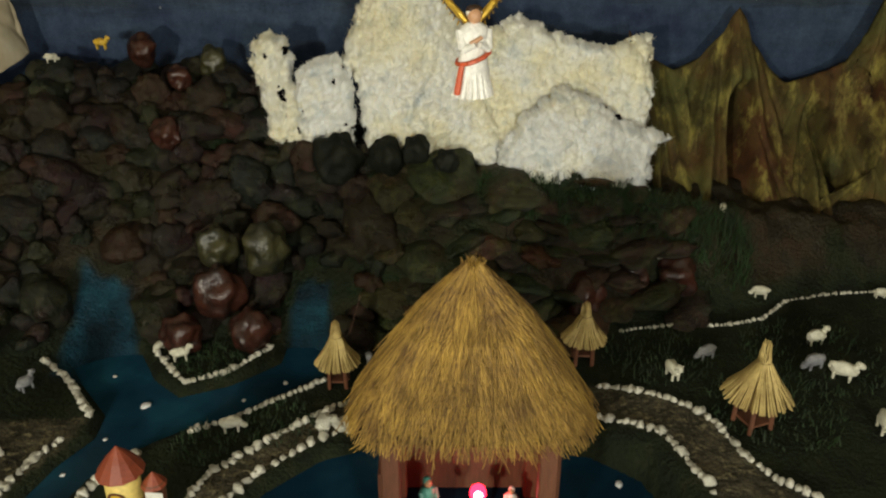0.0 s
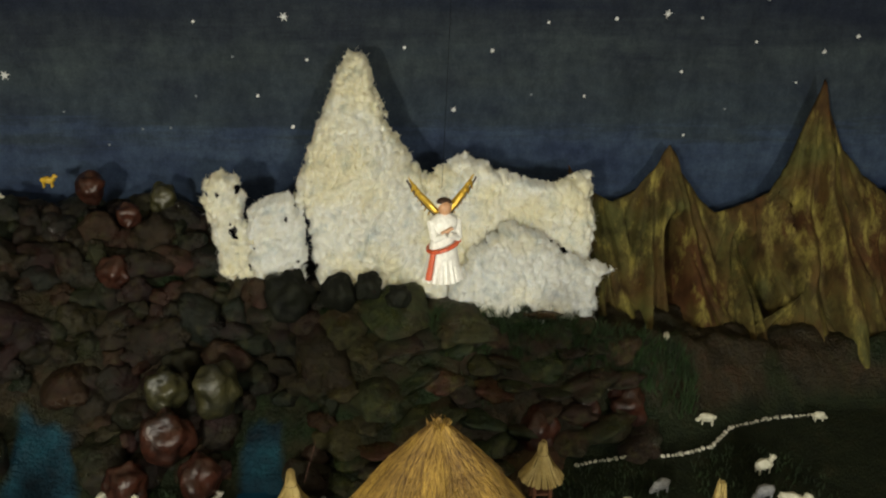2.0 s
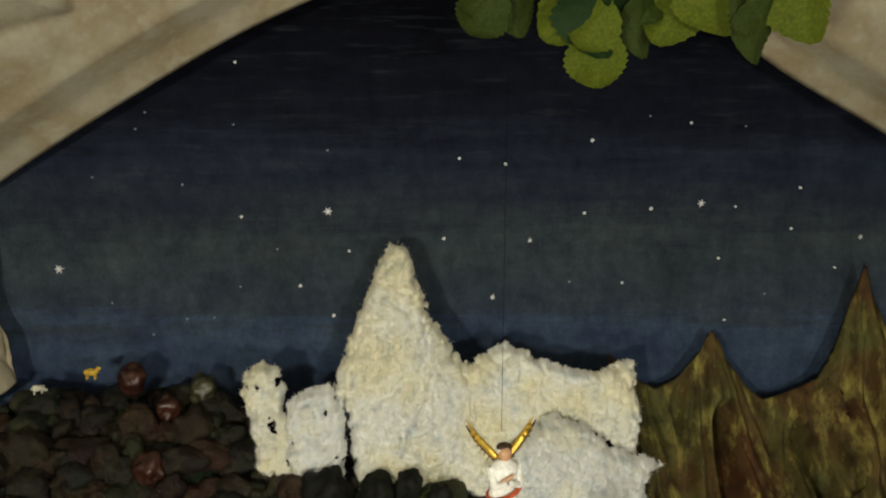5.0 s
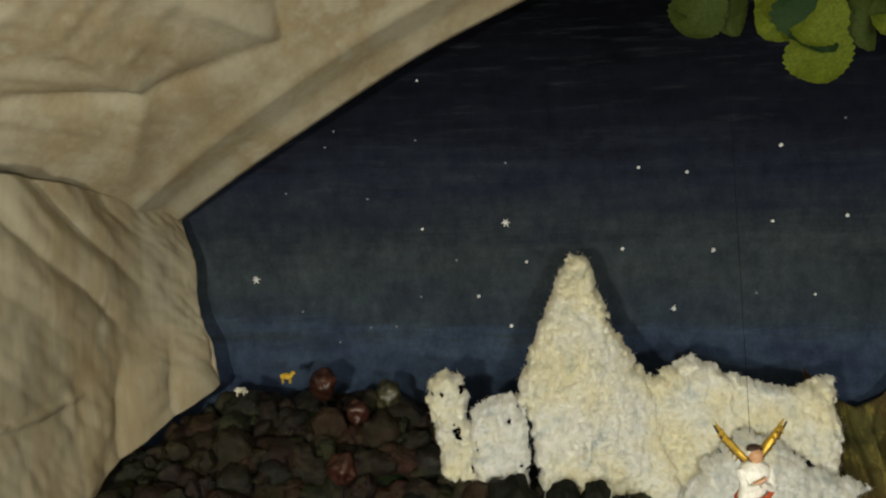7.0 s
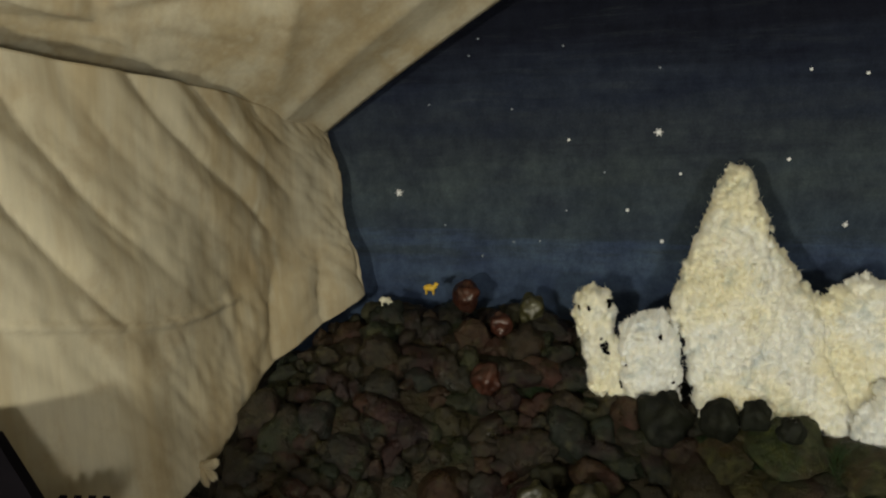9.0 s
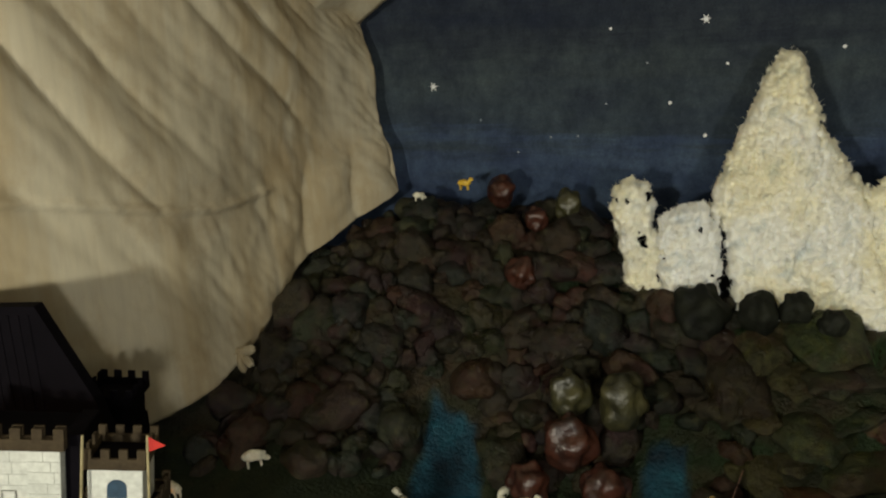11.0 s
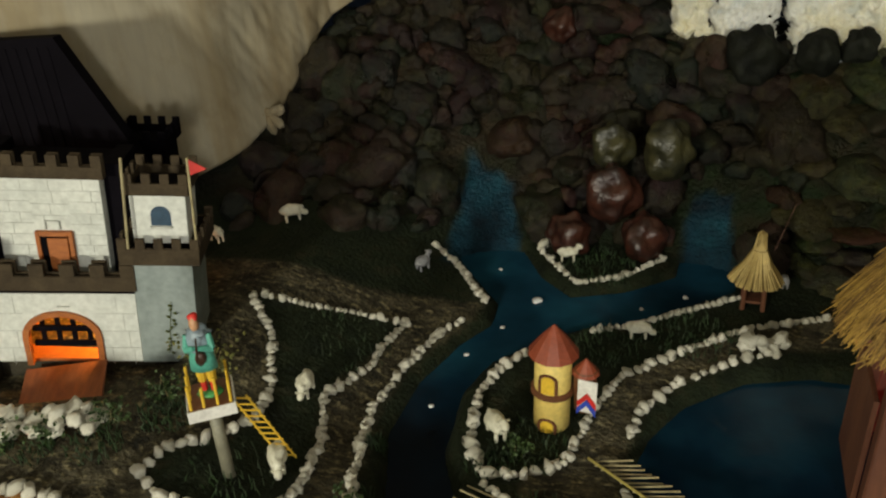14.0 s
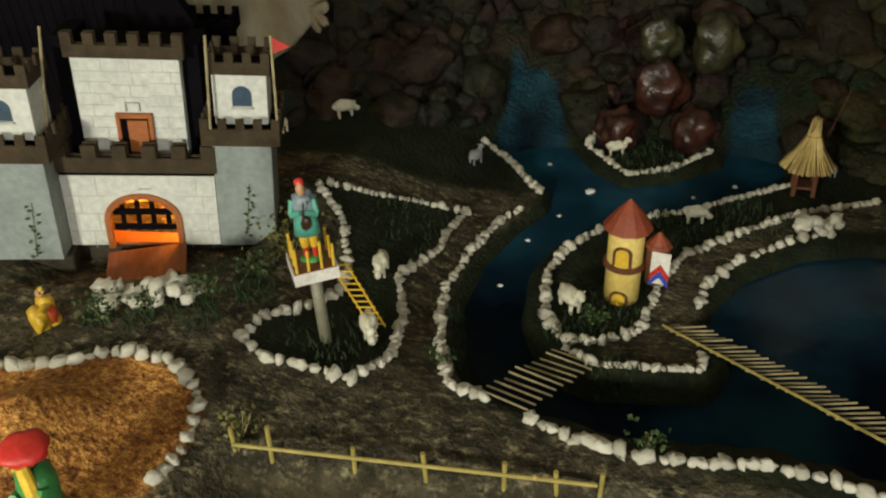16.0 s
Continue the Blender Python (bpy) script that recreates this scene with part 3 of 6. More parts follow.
def build_shell():
    """The painted sky behind, the table below and an added, unseen room round about."""
    def slab(name, b, material, label, category):
        tagged(part(name, box(*b, bevel=0), material, None), label, category, kind="structure")
    X, Z = np.meshgrid(np.linspace(-1.75, 1.95, 300), np.linspace(-0.1, 2.1, 90))
    Y = np.array([sky_y(x, z) for x, z in zip(X.ravel(), Z.ravel())]).reshape(X.shape)
    ob = new("backdrop", grid_mesh("backdrop", X, Y, Z, M["sky"]))
    ob.modifiers.new("thickness", "SOLIDIFY").thickness = 0.003
    tagged(ob, "hand-painted dark blue night sky backdrop cloth", "backdrop", kind="structure")
    slab("table_top", (-1.45, 1.75, 0.06, 1.74, 0.0, 0.045), M["skirt"], "dark board that carries the crib landscape", "table")
    slab("table_skirt", (-1.45, 1.75, 0.07, 0.09, -0.72, 0.0), M["skirt"], "dark cloth skirt under the crib board", "table skirt")
    slab("floor", (-2.6, 2.6, -2.6, 2.0, -0.76, -0.72), M["room"], "plain unseen room floor", "floor")
    slab("ceiling", (-2.6, 2.6, -2.6, 2.0, 2.2, 2.24), M["room"], "plain unseen room ceiling", "ceiling")
    slab("wall_south", (-2.6, 2.6, -2.64, -2.6, -0.72, 2.2), M["room"], "plain unseen room wall", "wall")
    slab("wall_west", (-2.64, -2.6, -2.6, 2.0, -0.72, 2.2), M["room"], "plain unseen room wall", "wall")
    slab("wall_east", (2.6, 2.64, -2.6, 2.0, -0.72, 2.2), M["room"], "plain unseen room wall", "wall")
    slab("wall_north", (-2.6, 2.6, 1.96, 2.0, -0.72, 2.2), M["room"], "plain unseen room wall", "wall")


build_shell()


# ---- cloth: drapes and canopy ----
def curve_at(pts, s):
    """A point on a smooth line through pts, s from 0 to 1."""
    k = len(pts) - 1
    f = min(max(s, 0), 1) * k
    i = min(int(f), k - 1)
    u = f - i
    p = [Vector(pts[max(0, min(k, i + d))]) for d in (-1, 0, 1, 2)]
    return 0.5 * (2 * p[1] + (p[2] - p[0]) * u + (2 * p[0] - 5 * p[1] + 4 * p[2] - p[3]) * u * u + (3 * p[1] - p[0] - 3 * p[2] + p[3]) * u ** 3)


def sheet(name, edge_a, edge_b, ns, nv, folds, material, label, sag=0.0, flip=1):
    """Cloth stretched from one line to another; folds(s, v) pushes it out of its plane."""
    verts, faces = [], []
    for i in range(ns + 1):
        a, b = curve_at(edge_a, i / ns), curve_at(edge_b, i / ns)
        a2, b2 = curve_at(edge_a, min(1, i / ns + 0.01)), curve_at(edge_a, max(0, i / ns - 0.01))
        n = (a2 - b2).cross(b - a).normalized() * flip
        for j in range(nv + 1):
            v = j / nv
            verts.append(a.lerp(b, v) + n * (folds(i / ns, v) + sag * math.sin(math.pi * v)))
    w = nv + 1
    faces = [(i * w + j, i * w + j + 1, (i + 1) * w + j + 1, (i + 1) * w + j) for i in range(ns) for j in range(nv)]
    ob = new(name, mesh_from(name, verts, faces, material))
    mod = ob.modifiers.new("thickness", "SOLIDIFY")
    mod.thickness = 0.003
    return tagged(ob, label, "cloth", kind="structure")


def fold_noise(seed, su, sv, amp, sharp=1.0):
    def f(s, v):
        n = noise.fractal(Vector((s * su, v * sv, seed)), 1.0, 2.0, 3)
        return amp * (abs(n) ** sharp) * (1 if n > 0 else -1)
    return f


def crease(t):
    """A rounded ridge with a sharp valley, t in turns."""
    return abs(math.sin(math.pi * t)) ** 0.7


def drape_folds(s, v):
    """Pull folds that fan out from the high front corner, and a stitched hem line half way down."""
    w = 0.9 * noise.noise(Vector((s * 2.2, v * 2.0, 4.0)))
    across = s * (0.95 - 0.20 * v) + 0.30 * v + 0.03 * w
    fan = crease(across * 12.5 + 0.30 * w) * (0.55 + 0.6 * noise.noise(Vector((across * 7, 2.0, 0.5)))) * float(step(0.70, 0.40, v) * step(0.05, 0.22, s))
    n = noise.fractal(Vector((s * 3.0, v * 2.4, 7.1)), 1.0, 2.0, 4)
    fine = noise.fractal(Vector((s * 16.0, v * 5.0, 1.7)), 1.0, 2.0, 3)
    hem = 0.010 * math.exp(-((v - 0.815 + 0.50 * s) / 0.007) ** 2) * float(step(0.20, 0.34, s))
    low = 0.017 * crease(s * 11 + 0.6 * w) * float(step(0.6, 0.8, v) * step(0.35, 0.1, s))
    ruck = noise.fractal(Vector((across * 34.0, (s - v) * 4.0, 6.6)), 1.0, 2.0, 3)
    return 0.0050 * (0.35 - abs(ruck)) + 0.028 * fan + 0.014 * n + 0.004 * fine + hem + low


sheet("drape_west",
      [(-0.965, 1.705, 0.915), (-1.03, 1.40, 0.985), (-1.10, 1.07, 1.03), (-1.23, 0.75, 1.08), (-1.40, 0.42, 1.12), (-1.50, 0.10, 1.15)],
      [(-0.875, 1.66, 0.535), (-1.005, 1.45, 0.43), (-1.035, 1.25, 0.300), (-1.09, 1.03, 0.240), (-1.40, 0.62, 0.16), (-1.50, 0.10, 0.15)],
      200, 130, drape_folds, M["drape"], "creased cream cloth hung beside the castle and tied into a knot")


CREASES = [(0.27, 0.20, 0.10, 0.13), (0.27, 0.20, 0.46, 0.14), (0.27, 0.20, 0.33, 0.48), (0.27, 0.20, 0.12, 0.36), (0.12, 0.36, 0.02, 0.16), (0.12, 0.36, 0.33, 0.48),
           (0.46, 0.14, 0.33, 0.48), (0.46, 0.14, 0.62, 0.40), (0.33, 0.48, 0.20, 0.75), (0.33, 0.48, 0.55, 0.75), (0.62, 0.40, 0.85, 0.20), (0.62, 0.40, 0.80, 0.65), (0.12, 0.36, 0.10, 0.70)]


def canopy_folds(s, v):
    """Cloth stitched up at a few points, pulled into straight creases between them, with a turned-in front hem."""
    hem = 0.008 * math.exp(-((v - 0.035) / 0.022) ** 2) - 0.010 * math.exp(-abs(v - 0.085) / 0.012)
    pull = 0.0
    for k, (s0, v0, s1, v1) in enumerate(CREASES):
        ds, dv = s1 - s0, v1 - v0
        u = min(1.0, max(0.0, ((s - s0) * ds + (v - v0) * dv) / (ds * ds + dv * dv)))
        dist = math.hypot((s - s0 - u * ds) * 1.3, v - v0 - u * dv)
        pull += (0.022 if k % 2 else -0.017) * math.exp(-dist / 0.020) * (1 - 0.6 * u)
    n = noise.fractal(Vector((s * 3.0, v * 3.0, 2.3)), 1.0, 2.0, 2)
    fine = noise.fractal(Vector((s * 30.0 + v * 12, v * 7.0, 5.1)), 1.0, 2.0, 4)
    w = noise.noise(Vector((s * 4.0, v * 3.0, 8.0)))
    ruck = noise.fractal(Vector((s * 5.0 + 1.5 * v, (v + 0.12 * w) * 34.0, 3.3)), 1.0, 2.0, 3)
    return (0.024 * n + 0.0050 * fine + 0.0105 * (0.4 - abs(ruck)) * (0.6 + w)) * float(step(0.06, 0.3, v)) + hem + pull


CENTRE_TOP = (0.10, 1.50, 1.44)
sheet("canopy_west",
      [(-0.965, 1.70, 0.905), (-0.80, 1.66, 1.005), (-0.61, 1.62, 1.112), (-0.38, 1.58, 1.235), (-0.16, 1.55, 1.33), CENTRE_TOP],
      [(-1.48, 0.10, 1.12), (-1.32, 0.08, 1.35), (-1.00, 0.06, 1.60), (-0.65, 0.05, 1.74), (-0.25, 0.05, 1.80), (0.10, 0.05, 1.82)],
      190, 150, canopy_folds, M["drape"], "wrinkled cream cloth canopy gathered over the crib", sag=0.05, flip=-1)
sheet("canopy_east",
      [CENTRE_TOP, (0.33, 1.55, 1.37), (0.55, 1.58, 1.27), (0.73, 1.60, 1.165), (0.90, 1.61, 1.075), (1.10, 1.63, 0.97), (1.40, 1.66, 0.85)],
      [(0.10, 0.05, 1.82), (0.45, 0.05, 1.80), (0.80, 0.05, 1.74), (1.10, 0.06, 1.60), (1.35, 0.08, 1.35), (1.50, 0.09, 1.2), (1.60, 0.10, 1.0)],
      150, 120, canopy_folds, M["drape"], "wrinkled cream cloth canopy over the hills", sag=0.05, flip=-1)
sheet("drape_east",
      [(1.40, 1.66, 0.85), (1.50, 1.1, 0.92), (1.60, 0.10, 1.0)], [(1.40, 1.66, 0.2), (1.5, 1.1, 0.12), (1.60, 0.10, 0.1)],
      40, 20, fold_noise(5, 6, 2, 0.02), M["drape"], "cream cloth hung at the side of the hills")


# ---- hills: rocks, cotton, sackcloth ----
def straw_mesh(lines, r0, r1, material, name="straw"):
    """Three-sided tapering blades, each through a few points."""
    verts, faces = [], []
    for pts in lines:
        n0 = len(verts)
        for i, p in enumerate(pts):
            d = (pts[min(i + 1, len(pts) - 1)] - pts[max(i - 1, 0)]).normalized()
            a = d.cross(Vector((0.3, 0.2, 1))).normalized()
            b = d.cross(a)
            r = r0 + (r1 - r0) * i / (len(pts) - 1)
            verts += [p + r * (a * math.cos(k * 2.094) + b * math.sin(k * 2.094)) for k in range(3)]
        for i in range(len(pts) - 1):
            for k in range(3):
                faces.append((n0 + 3 * i + k, n0 + 3 * i + (k + 1) % 3, n0 + 3 * i + 3 + (k + 1) % 3, n0 + 3 * i + 3 + k))
    return mesh_from(name, verts, faces, material)


def rock_mesh(seed, material, sub=3):
    """A boulder with a few worn flats and small dents."""
    bm = bmesh.new()
    add_blob(bm, (0, 0, 0), (1, 1, 1), (0, 0, 0), sub, 0.46, seed + 1)
    rr = random.Random(seed + 70)
    for k in range(4):
        n = Vector((rr.gauss(0, 1), rr.gauss(0, 1), rr.gauss(0, 1))).normalized()
        for v in bm.verts:
            over = v.co.dot(n) - 0.66
            if over > 0:
                v.co -= n * over * 0.7
    for v in bm.verts:
        v.co *= 1 + 0.09 * noise.noise(v.co * 4 + Vector((seed, 0, 2)))
    me = bpy.data.meshes.new("rock")
    bm.to_mesh(me)
    bm.free()
    me.polygons.foreach_set("use_smooth", [True] * len(me.polygons))
    me.materials.append(material)
    return me


ROCKS = [rock_mesh(k, M["rock"]) for k in range(9)]
MOSSY = [rock_mesh(k + 9, M["rock_moss"]) for k in range(5)]
rng = random.Random(5)


def place_rock(parent, mesh, loc, size, rot):
    ob = new("rock", mesh)
    ob.parent = parent
    ob.matrix_basis = pose(*loc, *rot) @ Matrix.Diagonal((*size, 1))
    return ob


def build_rocks():
    slope = thing("rock_slope", pose(0, 0, 0), "heap of varnished dark green and brown papier-mache rocks", "rocks")
    placed = []
    tries = 0
    while len(placed) < 285 and tries < 20000:
        tries += 1
        x = rng.uniform(-1.0, 0.45)
        f, t = np.interp(x, HILL_X, HILL_FOOT), np.interp(x, HILL_X, HILL_TOP)
        y = f + (t + 0.02 - f) * rng.uniform(0.03, 1.0)
        if max(inside(RIVER, x, y), inside(POND, x, y)) > -0.03 or (y < 1.36 and min(abs(x + 0.615), abs(x + 0.242)) < 0.056 and y < 1.30):
            continue
        if (x + 0.895) ** 2 + (y - 1.02) ** 2 < 0.06 ** 2:
            continue
        r = 0.020 + 0.046 * rng.random() ** 1.3 + (0.016 if x > -0.12 else 0.0)
        z = float(land(x, y))
        if any((x - a) ** 2 + (y - b) ** 2 + (z - c) ** 2 < (0.50 * (r + s)) ** 2 for a, b, c, s in placed):
            continue
        placed.append((x, y, z, r))
        tall = rng.uniform(0.7, 1.3)
        flat = 0.30 if x > -0.12 else 0.85
        sunk = 0.16 if x > -0.12 else rng.uniform(0.05, 0.48)
        place_rock(slope, ROCKS[rng.randrange(9)] if x < -0.12 else MOSSY[rng.randrange(5)], (x, y + 0.1 * r, z - sunk * r + 0.012), (r * rng.uniform(0.9, 1.25), r * 0.85, r * tall * flat),
                   (rng.uniform(-20, 20), rng.uniform(-25, 25), rng.uniform(0, 360)))


def lone_rock(x, y, z, r, tone, label):
    bm = blob((0, 0, 0), (r, 0.85 * r, 1.1 * r), (10, 5, 20 + 400 * x), 4, 0.36, x * 9 + y)
    ob = part("rock", bm, tone, None, smooth=True)
    ob.location = (x, y, z)
    tagged(ob, label, "rock", "large rocks of the slope")


build_rocks()
M["rust"] = mat("rust_varnish", (0.060, 0.019, 0.011), (0.018, 0.009, 0.007), 26, 0.34, 0.7, 60, 0.006)
M["olive"] = mat("olive_varnish", (0.060, 0.056, 0.022), (0.014, 0.015, 0.009), 26, 0.36, 0.7, 60, 0.006)
M["slate"] = mat("slate_varnish", (0.016, 0.018, 0.012), (0.005, 0.006, 0.005), 26, 0.68, 0.7, 60, 0.006)
for x, y, z, r, tone, label in (
        (-0.405, 1.245, 0.185, 0.045, "rust", "large rust-brown varnished rock above the islet"),
        (-0.415, 1.30, 0.250, 0.036, "olive", "grey-green varnished rock with bright glints"),
        (-0.322, 1.29, 0.252, 0.046, "olive", "broad grey-green varnished rock"),
        (-0.468, 1.195, 0.125, 0.036, "rust", "rust-brown varnished rock on the islet"),
        (-0.345, 1.205, 0.125, 0.038, "rust", "brown varnished rock on the islet"),
        (-0.548, 1.495, 0.405, 0.032, "rust", "reddish varnished rock on the slope"),
        (-0.535, 1.575, 0.500, 0.024, "rust", "small reddish rock near the ridge"),
        (-0.622, 1.63, 0.545, 0.031, "rust", "reddish rock on the ridge"),
        (-0.48, 1.635, 0.520, 0.028, "olive", "flat olive rock on the ridge"),
        (-0.205, 1.440, 0.366, 0.052, "slate", "dark flat rock at the foot of the cotton"),
        (-0.108, 1.420, 0.382, 0.034, "slate", "dark rounded rock below the cotton peak"), (-0.050, 1.415, 0.398, 0.027, "slate", "small dark upright rock below the cotton"),
        (0.005, 1.405, 0.376, 0.024, "slate", "small dark rock below the cotton"),
        (0.430, 1.285, 0.190, 0.040, "rust", "broad rust-brown boulder at the foot of the hill"), (0.345, 1.275, 0.185, 0.036, "rust", "rust-brown boulder beside a broad one"),
        (0.255, 1.250, 0.170, 0.040, "rust", "dull brown boulder behind the thatched hut")):
    lone_rock(x, y, z, r, M[tone], label)


def cotton(name, outline, bulge, count, seed, label, wool="cotton", gaps=0.0, lean=0.42):
    """Cotton wool over an added backing: soft billows, a rounded ragged rim and loose wisps."""
    rr = random.Random(seed)
    xs, zs = [p[0] for p in outline], [p[1] for p in outline]
    gx, gz = np.arange(min(xs) - 0.018, max(xs) + 0.018, 0.0024), np.arange(min(zs) - 0.018, max(zs) + 0.018, 0.0024)
    X, Z = np.meshgrid(gx, gz)
    D = inside(outline, X, Z)
    index, verts, faces = {}, [], []

    def depth(x, z):
        return min(1.45 + (z - 0.26) * lean, 1.70) - bulge(x, z)
    for i in range(X.shape[0]):
        for j in range(X.shape[1]):
            x, z = float(X[i, j]), float(Z[i, j])
            d = float(D[i, j])
            if d < -0.018:
                continue
            p = Vector((x * 62, z * 56, seed * 1.3))
            p = p + 0.35 * noise.noise_vector(p * 0.6)
            cap = math.sqrt(max(0.0, 1 - (noise.voronoi(p)[0][0] / 0.8) ** 2))
            q = Vector((x * 120, z * 115, seed * 2.1))
            cap2 = math.sqrt(max(0.0, 1 - (noise.voronoi(q)[0][0] / 0.8) ** 2))
            d += -0.001 + 0.010 * cap + 0.005 * noise.noise(Vector((x * 45, z * 45, seed)))
            if d < 0:
                continue
            if gaps and noise.noise(Vector((x * 40, z * 30, seed + 20))) + 0.55 * noise.noise(Vector((x * 130, z * 110, seed))) > gaps:
                continue
            swell = noise.noise(Vector((x * 15, z * 15, seed)))
            lump = 0.0120 * cap + 0.0050 * cap2 + 0.010 * swell + 0.0016 * noise.noise(Vector((x * 180, z * 180, 1)))
            rim = 0.032 * max(0.0, 1 - d / 0.022) ** 2
            index[i, j] = len(verts)
            verts.append((x + 0.002 * noise.noise(Vector((x * 200, z * 200, 5))), depth(x, z) - lump + rim, z + 0.002 * noise.noise(Vector((x * 200, z * 200, 8)))))
    for (i, j), k in index.items():
        q = (index.get((i, j + 1)), index.get((i + 1, j + 1)), index.get((i + 1, j)))
        if None not in q:
            faces.append((k, *q))
    top = thing(name, pose(0, 0, 0), label, "cotton snow", "cotton snow mountain")
    ob = new("cotton_wool", mesh_from("cotton_wool", verts, faces, M[wool]))
    ob.parent = top
    lines = []
    for _ in range(count * 3):
        v = verts[rr.randrange(len(verts))]
        d = Vector((rr.gauss(0, 1), -abs(rr.gauss(0, 0.5)), rr.gauss(0, 1))).normalized() * rr.uniform(0.003, 0.010)
        p = Vector(v)
        lines.append([p, p + d * 0.5 + Vector((rr.gauss(0, 0.001), 0, rr.gauss(0, 0.001))), p + d])
    ob = new("loose_fibre", straw_mesh(lines, 0.00055, 0.0002, M[wool], "loose_fibre"))
    ob.parent = top
    tagged(ob, kind="stuff")
    # Added backing slab; its black paints in the dark of the gaps.
    bm = bmesh.new()
    cx, cz = sum(xs) / len(xs), sum(zs) / len(zs)
    ins = [(cx + (x - cx) * 0.92, cz + (z - cz) * 0.92) for x, z in outline]
    a = [bm.verts.new((x, depth(x, z) + 0.020, z)) for x, z in ins]
    c = [bm.verts.new((x, depth(x, z) + 0.035, z)) for x, z in ins]
    bm.faces.new(a)
    bm.faces.new(c[::-1])
    for i in range(len(a)):
        j = (i + 1) % len(a)
        bm.faces.new((a[j], a[i], c[i], c[j]))
    bmesh.ops.triangulate(bm, faces=bm.faces)
    part("board", bm, M["castle_dark"], top, "added black backing that paints the gaps dark")


cotton("cotton_peak", [(-0.150, 0.352), (-0.158, 0.43), (-0.165, 0.50), (-0.202, 0.535), (-0.178, 0.60), (-0.124, 0.745), (-0.085, 0.822), (-0.062, 0.822), (-0.044, 0.785), (-0.012, 0.68), (0.063, 0.575), (0.10, 0.45), (0.13, 0.33), (0.0, 0.372), (-0.12, 0.366)],
       lambda x, z: 0.02 + 0.05 * max(0, 1 - abs(x + 0.06) / 0.12), 1900, 1, "tall pointed mountain of yellowed cotton wool", "cotton_aged")
cotton("cotton_shoulder", [(0.05, 0.57), (0.10, 0.595), (0.15, 0.617), (0.25, 0.575), (0.33, 0.56), (0.413, 0.583), (0.415, 0.50), (0.40, 0.38), (0.1, 0.35)],
       lambda x, z: 0.015, 1250, 2, "broad yellowish-white cotton wool ridge", "cotton_aged")
cotton("cotton_mound", [(0.10, 0.335), (0.12, 0.39), (0.16, 0.455), (0.23, 0.492), (0.29, 0.485), (0.35, 0.435), (0.44, 0.405), (0.40, 0.38), (0.405, 0.255), (0.33, 0.275), (0.24, 0.295), (0.16, 0.315)],
       lambda x, z: 0.045 + 0.045 * max(0, 1 - ((x - 0.26) / 0.18) ** 2 - ((z - 0.38) / 0.13) ** 2), 1500, 3, "rounded white cotton wool mound")
cotton("cotton_block", [(-0.270, 0.392), (-0.292, 0.45), (-0.285, 0.515), (-0.255, 0.54), (-0.215, 0.550), (-0.186, 0.525), (-0.176, 0.43), (-0.180, 0.385), (-0.22, 0.376)],
       lambda x, z: 0.04, 480, 4, "small squarish white cotton wool lump", "cotton", 0.80)
cotton("cotton_wisp", [(-0.345, 0.405), (-0.350, 0.45), (-0.368, 0.50), (-0.382, 0.54), (-0.372, 0.575), (-0.345, 0.588), (-0.315, 0.575), (-0.303, 0.54), (-0.300, 0.50), (-0.270, 0.47), (-0.262, 0.42), (-0.275, 0.382), (-0.31, 0.384)],
       lambda x, z: 0.02 + 0.02 * noise.noise(Vector((x * 20, z * 20, 0))), 430, 5, "thin loose wisp of cotton wool with dark gaps", "cotton_aged", 0.60)


